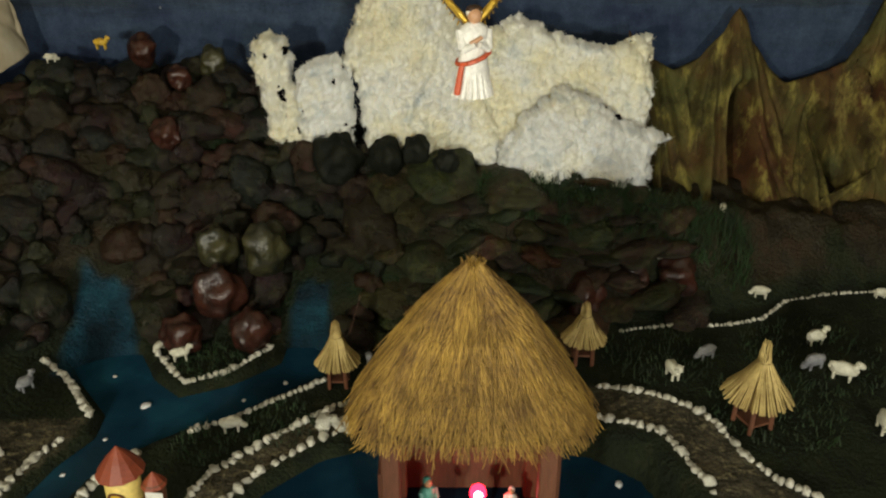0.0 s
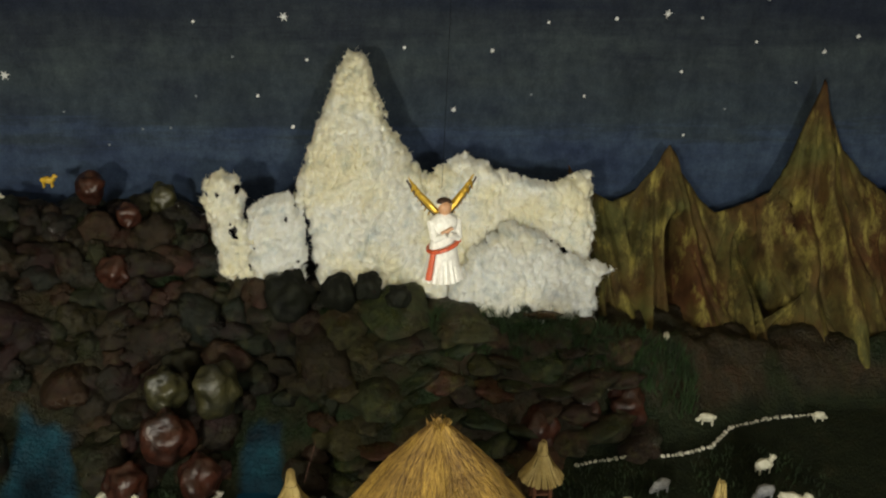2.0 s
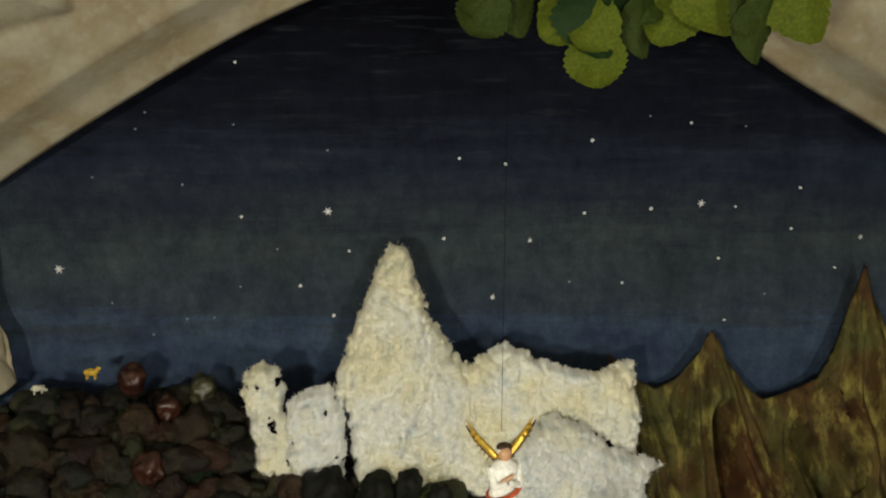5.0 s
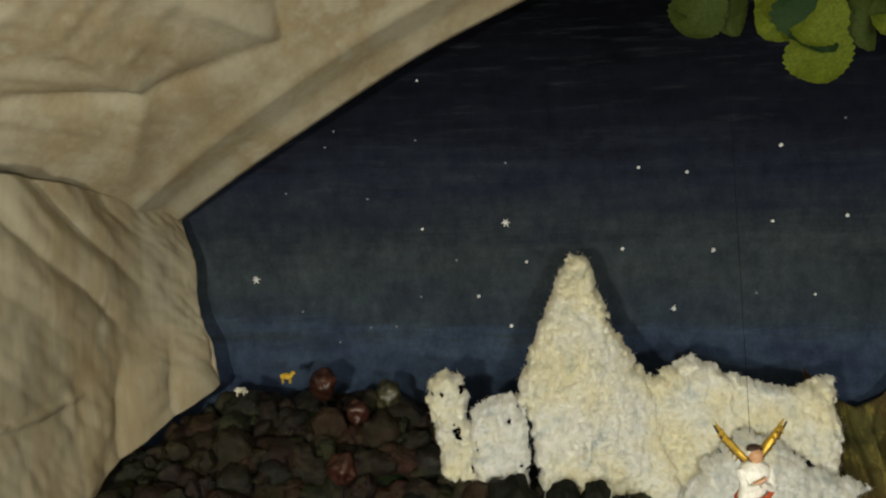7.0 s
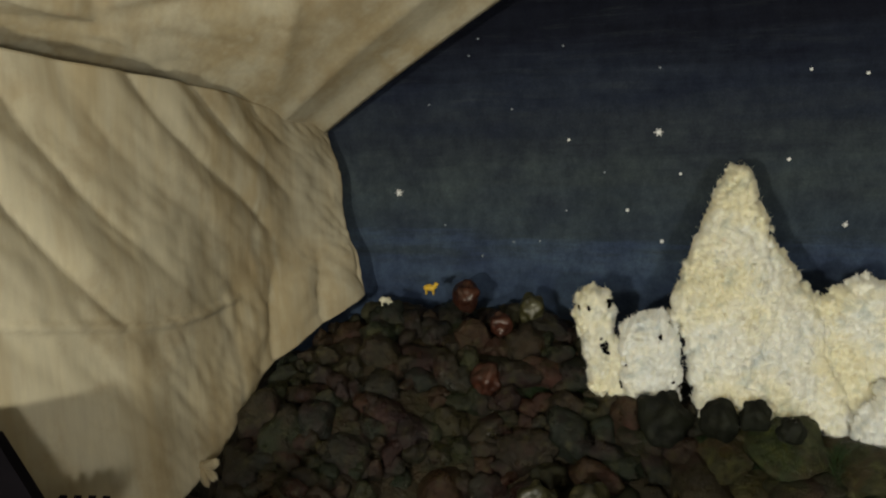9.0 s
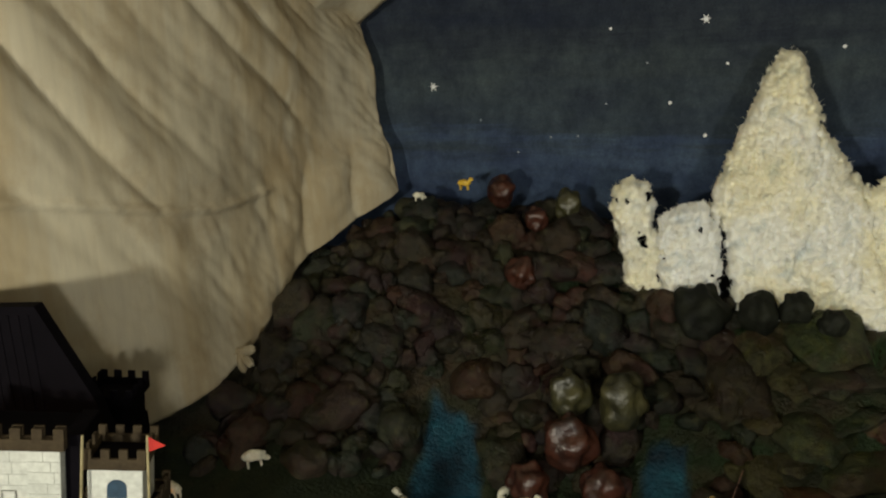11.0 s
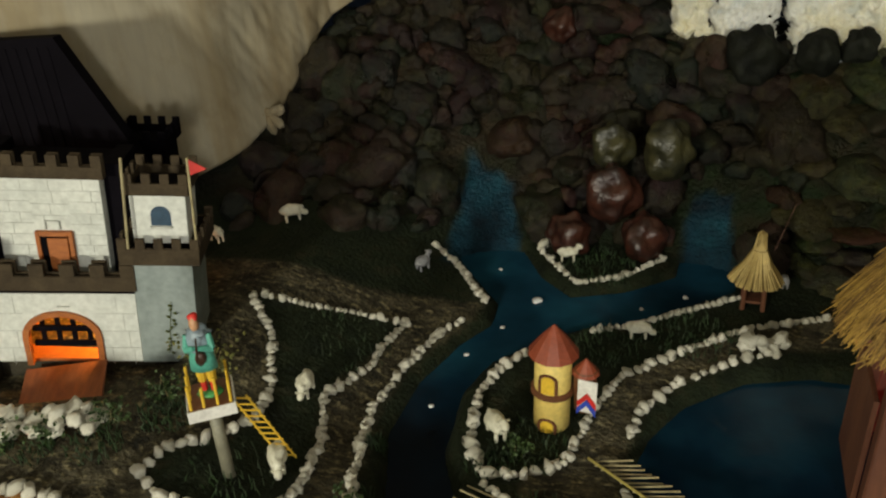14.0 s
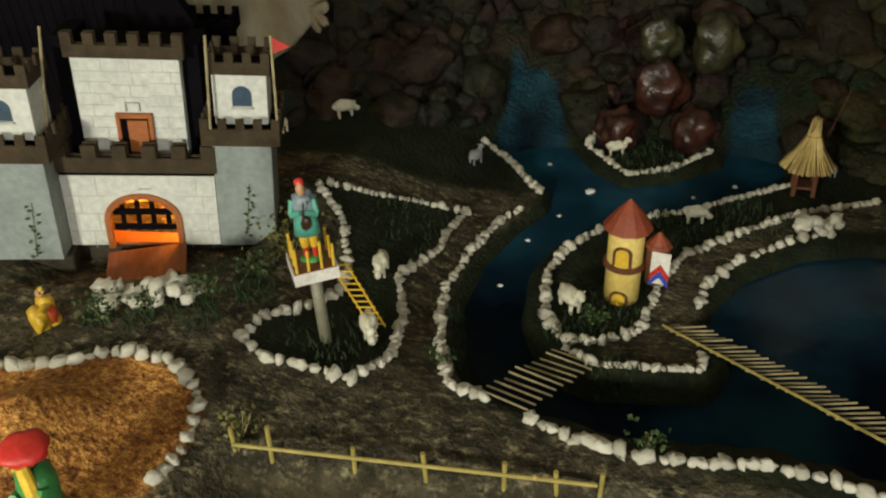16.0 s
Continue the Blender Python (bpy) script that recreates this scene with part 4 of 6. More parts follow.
def build_sackcloth():
    tx = [0.395, 0.44, 0.499, 0.55, 0.59, 0.624, 0.66, 0.70, 0.747, 0.79, 0.83, 0.87, 0.905, 0.935, 0.961, 0.99, 1.03, 1.09, 1.158, 1.25, 1.45, 1.7]
    tz = [0.575, 0.52, 0.490, 0.515, 0.565, 0.625, 0.555, 0.50, 0.463, 0.475, 0.49, 0.51, 0.58, 0.67, 0.770, 0.69, 0.61, 0.55, 0.504, 0.56, 0.5, 0.5]
    peaks = [(0.624, 0.66), (0.84, 0.52), (0.961, 0.80), (0.43, 0.62), (1.2, 0.6)]
    n, m = 260, 70
    X, Y, Z = (np.zeros((n, m)) for _ in range(3))
    for i in range(n):
        x0 = 0.395 + 1.2 * i / (n - 1)
        top = float(np.interp(x0, tx, tz))
        for j in range(m):
            v = j / (m - 1)
            z = top * (1 - v) + 0.17 * v
            px, pz = min(peaks, key=lambda q: abs(q[0] - x0) * 1.3 + 0.02 * noise.noise(Vector((x0 * 20, z * 6, 0))))
            ang = math.atan2(x0 - px, pz + 0.03 - z)
            w = noise.noise(Vector((ang * 9, px * 7, z * 1.5)))
            fold = 1.25 * crease(ang * 5.5 + 0.9 * w) + 0.16 * math.sin(ang * 42 + 4 * w)
            gap = 0.15 * math.exp(-((x0 - 0.622 - 0.10 * (z - 0.3)) / 0.024) ** 2) * float(step(0.50, 0.42, z) * step(0.16, 0.26, z))
            gap += 0.12 * math.exp(-((x0 - 0.825 + 0.1 * (z - 0.3)) / 0.03) ** 2) * float(step(0.44, 0.36, z))
            X[i, j], Z[i, j] = x0 + 0.006 * w, z
            rumple = noise.noise(Vector((x0 * 13, z * 9, 4))) + 0.35 * noise.noise(Vector((x0 * 34, z * 20, 7)))
            Y[i, j] = 1.69 - 0.26 * v ** 1.4 - 0.054 * fold * v ** 0.6 - 0.04 * w * v - 0.030 * rumple * min(1.0, 3 * v) + gap
    ob = new("sackcloth_hills", grid_mesh("sackcloth_hills", X, Y, Z, M["hillcloth"]))
    ob.modifiers.new("thickness", "SOLIDIFY").thickness = 0.003
    tagged(ob, "painted brown and olive sackcloth draped into pointed hills", "cloth hills")
    n, m = 120, 40
    X, Y, Z = (np.zeros((n, m)) for _ in range(3))
    for i in range(n):
        for j in range(m):
            u, v = i / (n - 1), j / (m - 1)
            ang = -1.15 + 2.3 * u
            r = 0.30 * v
            w = noise.noise(Vector((ang * 6, v * 3, 9)))
            X[i, j] = 0.90 + r * math.sin(ang) * 1.1
            Y[i, j] = 1.53 - 0.08 * v - 0.04 * math.cos(ang) * v - 0.014 * math.sin(ang * 24 + 2 * w) * v
            Z[i, j] = 0.325 - 0.12 * v ** 0.8 * math.cos(ang) ** 0.5 - 0.07 * abs(math.sin(ang)) * v
    ob = new("sackcloth_mound", grid_mesh("sackcloth_mound", X, Y, Z, M["hillcloth"]))
    ob.modifiers.new("thickness", "SOLIDIFY").thickness = 0.003
    tagged(ob, "low olive sackcloth mound in front of the pointed hills", "cloth hills")


build_sackcloth()


def build_knot():
    k = thing("cloth_knot", pose(-1.030, 1.212, 0.300), "cream cloth corner gathered into a knot", "knot")
    part("knot", blob((0, 0, 0), (0.014, 0.014, 0.012), sub=3, rough=0.5, seed=3), M["drape"], k, smooth=True)
    for n, (dx, dz) in enumerate(((0.035, 0.012), (0.028, -0.02), (0.012, -0.032), (-0.03, 0.02))):
        part("cloth_end", blob((dx * 0.6, -0.004 * n, dz * 0.6), (0.020, 0.008, 0.009), (0, -math.degrees(math.atan2(dz, dx)), 0), 3, 0.5, n), M["drape"], k, smooth=True)


build_knot()


# ---- the castle ----
CASTLE = pose(-0.912, 0.660, 0.150, 0, 7, 25)


def crenel(parent, x0, x1, y0, y1, z0, z1, teeth, tooth, material, name="battlement"):
    """A parapet of thin card with merlons all round and a dark deck inside."""
    t = 0.0045
    bm = bmesh.new()
    for a in ((x0, x1, y0, y0 + t), (x0, x1, y1 - t, y1), (x0, x0 + t, y0 + t, y1 - t), (x1 - t, x1, y0 + t, y1 - t)):
        add_box(bm, *a, z0, z1, bevel=0.0005)
    w = (x1 - x0) / (2 * teeth - 1)
    for y in (y0 + 0.0003, y1 - t + 0.0003):
        for k in range(teeth):
            add_box(bm, x0 + 2 * k * w, x0 + (2 * k + 1) * w, y, y + t - 0.0006, z1 - 0.0005, z1 + tooth, bevel=0.0005)
    for y in np.arange(y0 + t + w, y1 - t - w, 2 * w):
        for x in (x0 + 0.0003, x1 - t + 0.0003):
            add_box(bm, x, x + t - 0.0006, y, y + w, z1 - 0.0005, z1 + tooth, bevel=0.0005)
    ob = part(name, bm, material, parent, "brown card battlement")
    if y1 - y0 > 0.03:
        part("deck", box(x0 + t, x1 - t, y0 + t, y1 - t, z0 + 0.0005, z0 + 0.004, bevel=0), M["castle_dark"], ob, "black deck")
    return ob


def courses(parent, x0, x1, z0, z1, y, rows, seed):
    """Scored joints of the mock stonework."""
    rr = random.Random(seed)
    bm = bmesh.new()
    hgt = (z1 - z0) / rows
    for k in range(1, rows):
        z = z0 + k * hgt + rr.uniform(-0.0008, 0.0008)
        add_box(bm, x0, x1, y - 0.0006, y + 0.001, z - 0.0003, z + 0.0003)
    for k in range(rows):
        x = x0 + rr.uniform(0.01, 0.04)
        while x < x1 - 0.006:
            add_box(bm, x - 0.0003, x + 0.0003, y - 0.0006, y + 0.001, z0 + k * hgt, z0 + (k + 1) * hgt)
            x += rr.uniform(0.025, 0.045)
    tagged(part("mortar_lines", bm, M["seam"], parent), "faint scored stone joints", kind="stuff")


def wall_with_arch(parent, x0, x1, z0, z1, y0, y1, opening, material, name):
    """A wall with an opening that goes right through it."""
    ax0, ax1, az1, rise = opening
    n = 14
    mid, half = (ax0 + ax1) / 2, (ax1 - ax0) / 2
    head = [(mid - half * math.cos(math.pi * k / n), az1 - rise + rise * math.sin(math.pi * k / n)) for k in range(n + 1)]
    bm = bmesh.new()
    for outline in ([(x0, z0), (ax0, z0), (ax0, z1), (x0, z1)], [(ax1, z0), (x1, z0), (x1, z1), (ax1, z1)],
                    *[[head[k], head[k + 1], (head[k + 1][0], z1), (head[k][0], z1)] for k in range(n)]):
        piece = prism(outline, y0, y1)
        me = bpy.data.meshes.new("piece")
        piece.to_mesh(me)
        piece.free()
        bm.from_mesh(me)
        bpy.data.meshes.remove(me)
    bmesh.ops.remove_doubles(bm, verts=bm.verts, dist=1e-6)
    return part(name, bm, material, parent)


def build_castle():
    c = thing("toy_castle", CASTLE, "white and grey card toy castle with brown battlements and lit gateway", "castle")
    # gatehouse with its open arch
    wall_with_arch(c, -0.184, 0.0, 0.004, 0.103, 0.0, 0.006, (-0.133, -0.051, 0.072, 0.032), M["castle_white"], "gate_wall")
    courses(c, -0.183, -0.135, 0.0, 0.10, 0.0, 4, 3)
    courses(c, -0.05, -0.001, 0.0, 0.10, 0.0, 4, 4)
    part("side_wall", box(-0.184, -0.178, 0.006, 0.12, 0.004, 0.103), M["castle_grey"], c)
    part("side_wall", box(-0.006, 0.0, 0.006, 0.12, 0.004, 0.103), M["castle_grey"], c)
    # This wall glows by itself, adding to the bulb's orange light.
    part("back_wall", box(-0.178, -0.006, 0.114, 0.12, 0.004, 0.103), M["lamplight_glow"], c, "inner wall that glows orange to paint in lamplight")
    part("inner_floor", box(-0.178, -0.006, 0.006, 0.114, 0.0, 0.004), M["door_orange"], c)
    part("roof_deck", box(-0.184, 0.0, 0.0, 0.12, 0.1035, 0.108), M["castle_dark"], c)
    crenel(c, -0.187, 0.004, -0.004, 0.012, 0.1085, 0.128, 6, 0.016, M["castle_brown"])
    frame_out, frame_in = arch(-0.139, -0.045, 0.001, 0.079, 0.037, 14), arch(-0.132, -0.052, 0.001, 0.072, 0.032, 14)
    bm = bmesh.new()
    n = len(frame_out)
    ring = [[bm.verts.new((x, y, z)) for x, z in o] for o, y in ((frame_out, -0.004), (frame_in, -0.004), (frame_in, 0.004), (frame_out, 0.004))]
    for k in range(1, n):
        j = (k + 1) % n
        for a, b in ((0, 1), (1, 2), (2, 3), (3, 0)):
            bm.faces.new((ring[a][k], ring[a][j], ring[b][j], ring[b][k]))
    bmesh.ops.recalc_face_normals(bm, faces=bm.faces)
    part("gate_frame", bm, M["door_orange"], c, "orange arched gate frame")
    gate = part("portcullis", box(-0.131, -0.053, 0.0075, 0.0115, 0.044, 0.052), M["castle_dark"], c, "dark barred portcullis")
    part("bar", box(-0.131, -0.053, 0.0075, 0.0115, 0.022, 0.030), M["castle_dark"], gate)
    for k in range(4):
        x = -0.120 + 0.0185 * k
        part("bar", box(x - 0.0030, x + 0.0030, 0.0118, 0.0145, 0.019, 0.070), M["castle_dark"], gate)
    part("drawbridge", box(-0.047, 0.049, -0.088, -0.002, -0.003, 0.002, m=pose(-0.092, -0.005, 0.003, 15, -5, 6)), M["ramp_wood"], c, "orange-brown lowered drawbridge")
    part("gate_ring", rod((-0.092, -0.003, 0.086), (-0.078, -0.003, 0.086), 0.0008), M["seam"], c)
    part("plinth", box(-0.178, 0.068, 0.010, 0.115, -0.085, -0.0005, bevel=0.002), M["plinth"], c, "dark grey stone base")
    part("plinth", box(-0.257, -0.1785, -0.022, 0.040, -0.085, 0.0035, bevel=0.002), M["plinth"], c, "dark grey stone base")
    # the keep
    keep = part("keep", box(-0.156, -0.033, 0.03, 0.115, 0.10, 0.242), M["castle_white"], c, "white card keep with scored stones")
    courses(keep, -0.1555, -0.1145, 0.125, 0.24, 0.03, 8, 5)
    courses(keep, -0.071, -0.0335, 0.125, 0.24, 0.03, 8, 6)
    courses(keep, -0.114, -0.0715, 0.178, 0.24, 0.03, 4, 7)
    crenel(c, -0.161, -0.026, 0.024, 0.0365, 0.2425, 0.258, 6, 0.014, M["castle_brown"])
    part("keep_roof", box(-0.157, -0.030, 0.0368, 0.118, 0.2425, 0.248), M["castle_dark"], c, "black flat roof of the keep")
    d = part("keep_door", box(-0.110, -0.075, 0.0265, 0.0305, 0.115, 0.168), M["castle_dark"], c, "dark doorway")
    part("door_leaf", box(-0.1005, -0.077, 0.023, 0.0262, 0.115, 0.166), M["door_orange"], d, "orange wooden door leaf")
    for a in ((-0.114, -0.109, 0.024, 0.032, 0.112, 0.174), (-0.076, -0.071, 0.024, 0.032, 0.112, 0.174), (-0.109, -0.076, 0.024, 0.032, 0.168, 0.174)):
        part("door_frame", box(*a), M["door_orange"], d)
    for a in ((-0.102, -0.1005, 0.027, 0.029, 0.176, 0.186), (-0.086, -0.0845, 0.027, 0.029, 0.176, 0.186), (-0.102, -0.0845, 0.027, 0.029, 0.1862, 0.1875)):
        part("pulley_bracket", box(*a, bevel=0), M["seam"], c)
    # Black boxes stand in for the shade on both sides of the keep.
    part("keep_side_shade", box(-0.0325, -0.012, 0.045, 0.115, 0.108, 0.255), M["castle_dark"], c, "black box that paints in shade beside the keep")
    part("keep_side_shade", box(-0.178, -0.1565, 0.045, 0.115, 0.108, 0.262), M["castle_dark"], c, "black box that paints in shade beside the keep")
    # towers
    for x0, x1, yy, top, lab in ((0.001, 0.072, -0.002, 0.150, "east"), (-0.262, -0.185, -0.035, 0.140, "west")):
        part("tower", box(x0, x1, yy, yy + 0.08, 0.004, top), M["castle_grey"], c, "grey card corner tower")
        crenel(c, x0 - 0.010, x1 + 0.012, yy - 0.012, yy + 0.09, top + 0.0003, top + 0.022, 5, 0.013, M["castle_brown"])
        t = part("turret", box(x0 + 0.006, x1 - 0.002, yy + 0.004, yy + 0.06, top + 0.0225, top + 0.085), M["castle_white"], c, "white turret with a blue window")
        crenel(c, x0 + 0.002, x1 + 0.003, yy - 0.001, yy + 0.065, top + 0.0855, top + 0.100, 4, 0.012, M["castle_brown"])
        mid = (x0 + x1) / 2 + 0.004
        part("window", prism(arch(mid - 0.0115, mid + 0.0115, top + 0.046, top + 0.071, 0.0115), yy + 0.0035, yy + 0.006), M["window_blue"], t, "blue arched window")
        part("window_sill", box(mid - 0.013, mid + 0.013, yy + 0.001, yy + 0.004, top + 0.0425, top + 0.0455), M["seam"], t)
    for p, q in (((-0.187, -0.012, 0.12), (-0.171, 0.0, 0.285)), ((0.003, -0.012, 0.17), (0.006, -0.008, 0.283)), ((0.082, -0.012, 0.17), (0.078, -0.008, 0.285))):
        part("flagpole", rod(p, q, 0.0016), M["stick"], c)
    part("flag", prism([(0.0785, 0.284), (0.099, 0.273), (0.079, 0.264)], -0.0088, -0.0078), M["red"], c, "small red pennant")
    for k, (x, z) in enumerate(((0.035, 0.02), (-0.215, 0.01))):
        bm = bmesh.new()
        rr = random.Random(k)
        yb = -0.004 if k == 0 else -0.037
        add_cone(bm, (x, yb, z), (x + 0.008, yb, z + 0.075), 0.0006, 0.0004, 5)
        for i in range(14):
            add_blob(bm, (x + 0.008 * i / 14 + rr.uniform(-0.007, 0.007), yb - 0.001, z + 0.075 * i / 14), (0.0030, 0.0010, 0.0018), (0, rr.uniform(-60, 60), 0), 1)
        part("creeper", bm, M["creeper"], c, "thin green creeper stuck on the tower")
    return c


build_castle()


def build_dark_roof():
    """Black ribbed roof and turret that rise behind the castle."""
    r = thing("dark_roof", pose(-1.014, 0.80, 0.292, 0, 0, 14), "black ribbed roof behind the castle", "roof")
    bm = prism([(-0.42, 0.0), (0.055, 0.02), (0.03, 0.105), (-0.035, 0.24), (-0.42, 0.235)], 0.0, 0.02)
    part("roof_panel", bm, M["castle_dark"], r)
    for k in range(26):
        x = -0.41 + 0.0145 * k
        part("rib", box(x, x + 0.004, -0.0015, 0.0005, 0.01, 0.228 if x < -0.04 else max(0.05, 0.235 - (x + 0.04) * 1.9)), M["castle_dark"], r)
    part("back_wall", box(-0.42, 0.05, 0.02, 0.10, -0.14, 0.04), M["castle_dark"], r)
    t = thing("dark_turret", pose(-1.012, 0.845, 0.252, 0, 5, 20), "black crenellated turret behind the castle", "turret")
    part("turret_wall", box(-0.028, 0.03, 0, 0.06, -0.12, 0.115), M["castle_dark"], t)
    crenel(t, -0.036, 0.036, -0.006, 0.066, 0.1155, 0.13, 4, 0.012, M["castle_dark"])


build_dark_roof()


# ---- thatched crib hut ----
def build_hut():
    ax, ay, az = 0.034, 0.775, 0.470
    ez = 0.288
    hx, hy = 0.138, 0.086
    h = thing("thatched_hut", pose(ax, ay, 0.07), "open wooden crib hut with a golden straw thatch roof", "hut")
    rr = random.Random(11)

    def roof_point(th, v):
        """th: direction round the roof; v: 0 at the top, 1 at the eave."""
        cx, cy = math.cos(th), math.sin(th)
        k = (abs(cx) ** 3.2 + abs(cy) ** 3.2) ** (-1 / 3.2)
        out = v * (1.10 - 0.10 * v)
        return Vector((hx * k * cx * out, hy * k * cy * out, (az - 0.07) - (az - ez) * (0.82 * v + 0.18 * v * v)))
    n, m = 48, 10
    bm = bmesh.new()
    rows = [[bm.verts.new(roof_point(2 * math.pi * i / n, max(0.01, j / m)) * 0.985) for i in range(n)] for j in range(m + 1)]
    for a, b in zip(rows, rows[1:]):
        for i in range(n):
            bm.faces.new((a[i], b[i], b[(i + 1) % n], a[(i + 1) % n]))
    bm.faces.new(rows[-1][::-1])
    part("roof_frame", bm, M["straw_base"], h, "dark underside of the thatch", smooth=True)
    for layer, (v0, v1, count) in enumerate(((0.35, 1.06, 3000), (0.12, 0.80, 2800), (0.0, 0.50, 1700))):
        lines = []
        for k in range(count):
            th = rr.uniform(0, 2 * math.pi)
            a, b = max(0, v0 + rr.uniform(-0.08, 0.25)), v1 + rr.uniform(-0.10, 0.035)
            clump = noise.noise(Vector((math.cos(th) * 3.2, math.sin(th) * 3.2, a * 2.0 + 5 * layer)))
            tw = rr.gauss(0, 0.23) + 0.34 * clump
            off = 1.0 + 0.012 * layer + rr.uniform(-0.006, 0.028) + 0.030 * max(clump, -0.2)
            if rr.random() < 0.05:
                tw, off = tw + rr.uniform(-0.45, 0.45), off + rr.uniform(0.01, 0.05)
                b += rr.uniform(-0.05, 0.07)
            pts = []
            for s in (0, 0.35, 0.7, 1.0):
                p = roof_point(th + tw * s, a + (b - a) * s)
                pts.append(Vector((p.x * off, p.y * off, p.z + 0.004 * layer + rr.uniform(-0.001, 0.003))))
            lines.append(pts)
        ob = new("thatch", straw_mesh(lines, 0.0008, 0.0005, M["straw"], "thatch"))
        ob.parent = h
        tagged(ob, kind="stuff")
    lines = [[Vector((rr.gauss(0, 0.006), rr.gauss(0, 0.006), az - 0.100)), Vector((rr.gauss(0, 0.003), rr.gauss(0, 0.003), az - 0.085)), Vector((rr.gauss(0, 0.006), rr.gauss(0, 0.006), az - 0.068 + rr.uniform(0, 0.008)))] for _ in range(120)]
    ob = new("top_knot", straw_mesh(lines, 0.001, 0.0007, M["straw"], "top_knot"))
    ob.parent = h
    for x in (-0.095, 0.089):
        for y in (-0.060, 0.070):
            part("post", box(x - 0.011, x + 0.011, y - 0.010, y + 0.010, -0.01, 0.205, bevel=0.002), M["wood_red"], h)
    part("back_wall", box(-0.10, 0.095, 0.0805, 0.086, -0.01, 0.20), M["wood_red"], h)
    part("side_wall", box(-0.112, -0.1065, -0.050, 0.060, -0.01, 0.145), M["wood_red"], h, "brown wooden side board")
    part("side_wall", box(0.1005, 0.106, -0.050, 0.060, -0.01, 0.19), M["wood_red"], h)
    part("beam", box(-0.100, 0.094, -0.064, -0.054, 0.2055, 0.214), M["wood_red"], h)
    part("floor_board", box(-0.12, 0.115, -0.10, 0.10, -0.022, -0.0105), M["wood_red"], h)
    b = thing("red_bulb", pose(0.046, 0.79, 0.128), "small glowing red bulb inside the hut", "bulb")
    part("glass", blob((0, 0, 0), (0.0115, 0.0115, 0.013)), M["bulb"], b, "glowing red glass", smooth=True)
    part("socket", rod((0, 0, -0.011), (0, 0, -0.045), 0.004), M["castle_dark"], b)
    # Pale glowing blob in the glass front paints the bulb's white glare.
    part("bright_core", blob((0, -0.0085, 0.003), (0.0060, 0.0045, 0.0065)), M["bulb_core"], b)


build_hut()


def statue(name, loc, tall, robe, mantle, head, label, turn=0, lean=0, extras=None, wide=1.0):
    """A small painted plaster figurine as one plain mesh."""
    bm = bmesh.new()
    prof = [(0.17, 0.0), (0.19, 0.03), (0.165, 0.25), (0.125, 0.52), (0.15, 0.68), (0.13, 0.78), (0.055, 0.83)]
    rings = [[bm.verts.new((r * math.cos(k * math.pi / 8) * 1.1, r * math.sin(k * math.pi / 8) * 0.85, z)) for k in range(16)] for r, z in prof]
    for i, (a, b) in enumerate(zip(rings, rings[1:])):
        for k in range(16):
            f = bm.faces.new((a[k], a[(k + 1) % 16], b[(k + 1) % 16], b[k]))
            f.material_index, f.smooth = (1 if i >= 3 else 0), True
    bm.faces.new(rings[0][::-1])
    add_blob(bm, (0, -0.01, 0.90), (0.075, 0.08, 0.095), sub=2, slot=2)
    add_blob(bm, (0, 0.02, 0.93), (0.085, 0.08, 0.085), sub=2, slot=1)
    for s in (-1, 1):
        add_cone(bm, (0.14 * s, 0, 0.74), (0.13 * s, -0.10, 0.55), 0.05, 0.045, 8, 1)
        add_cone(bm, (0.13 * s, -0.10, 0.55), (0.02 * s, -0.17, 0.62), 0.042, 0.03, 8, 1)
    if extras:
        extras(bm)
    bmesh.ops.scale(bm, vec=(tall * wide, tall * wide, tall), verts=bm.verts)
    ob = part(name, bm, [M[robe], M[mantle], M[head], M["gold"], M["dark_hair"], M["orange_red"], M["yellow"], M["red"]], None)
    ob.matrix_basis = pose(*loc, lean, 0, turn)
    return tagged(ob, label, "statue")


statue("kneeling_statue", (-0.020, 0.785, 0.082), 0.075, "greyblue", "teal", "skin", "small blue-green robed plaster figurine in the hut", 30)
statue("crib_statue", (0.090, 0.79, 0.082), 0.055, "white", "white", "skin", "small white robed plaster figurine in the hut", -20)


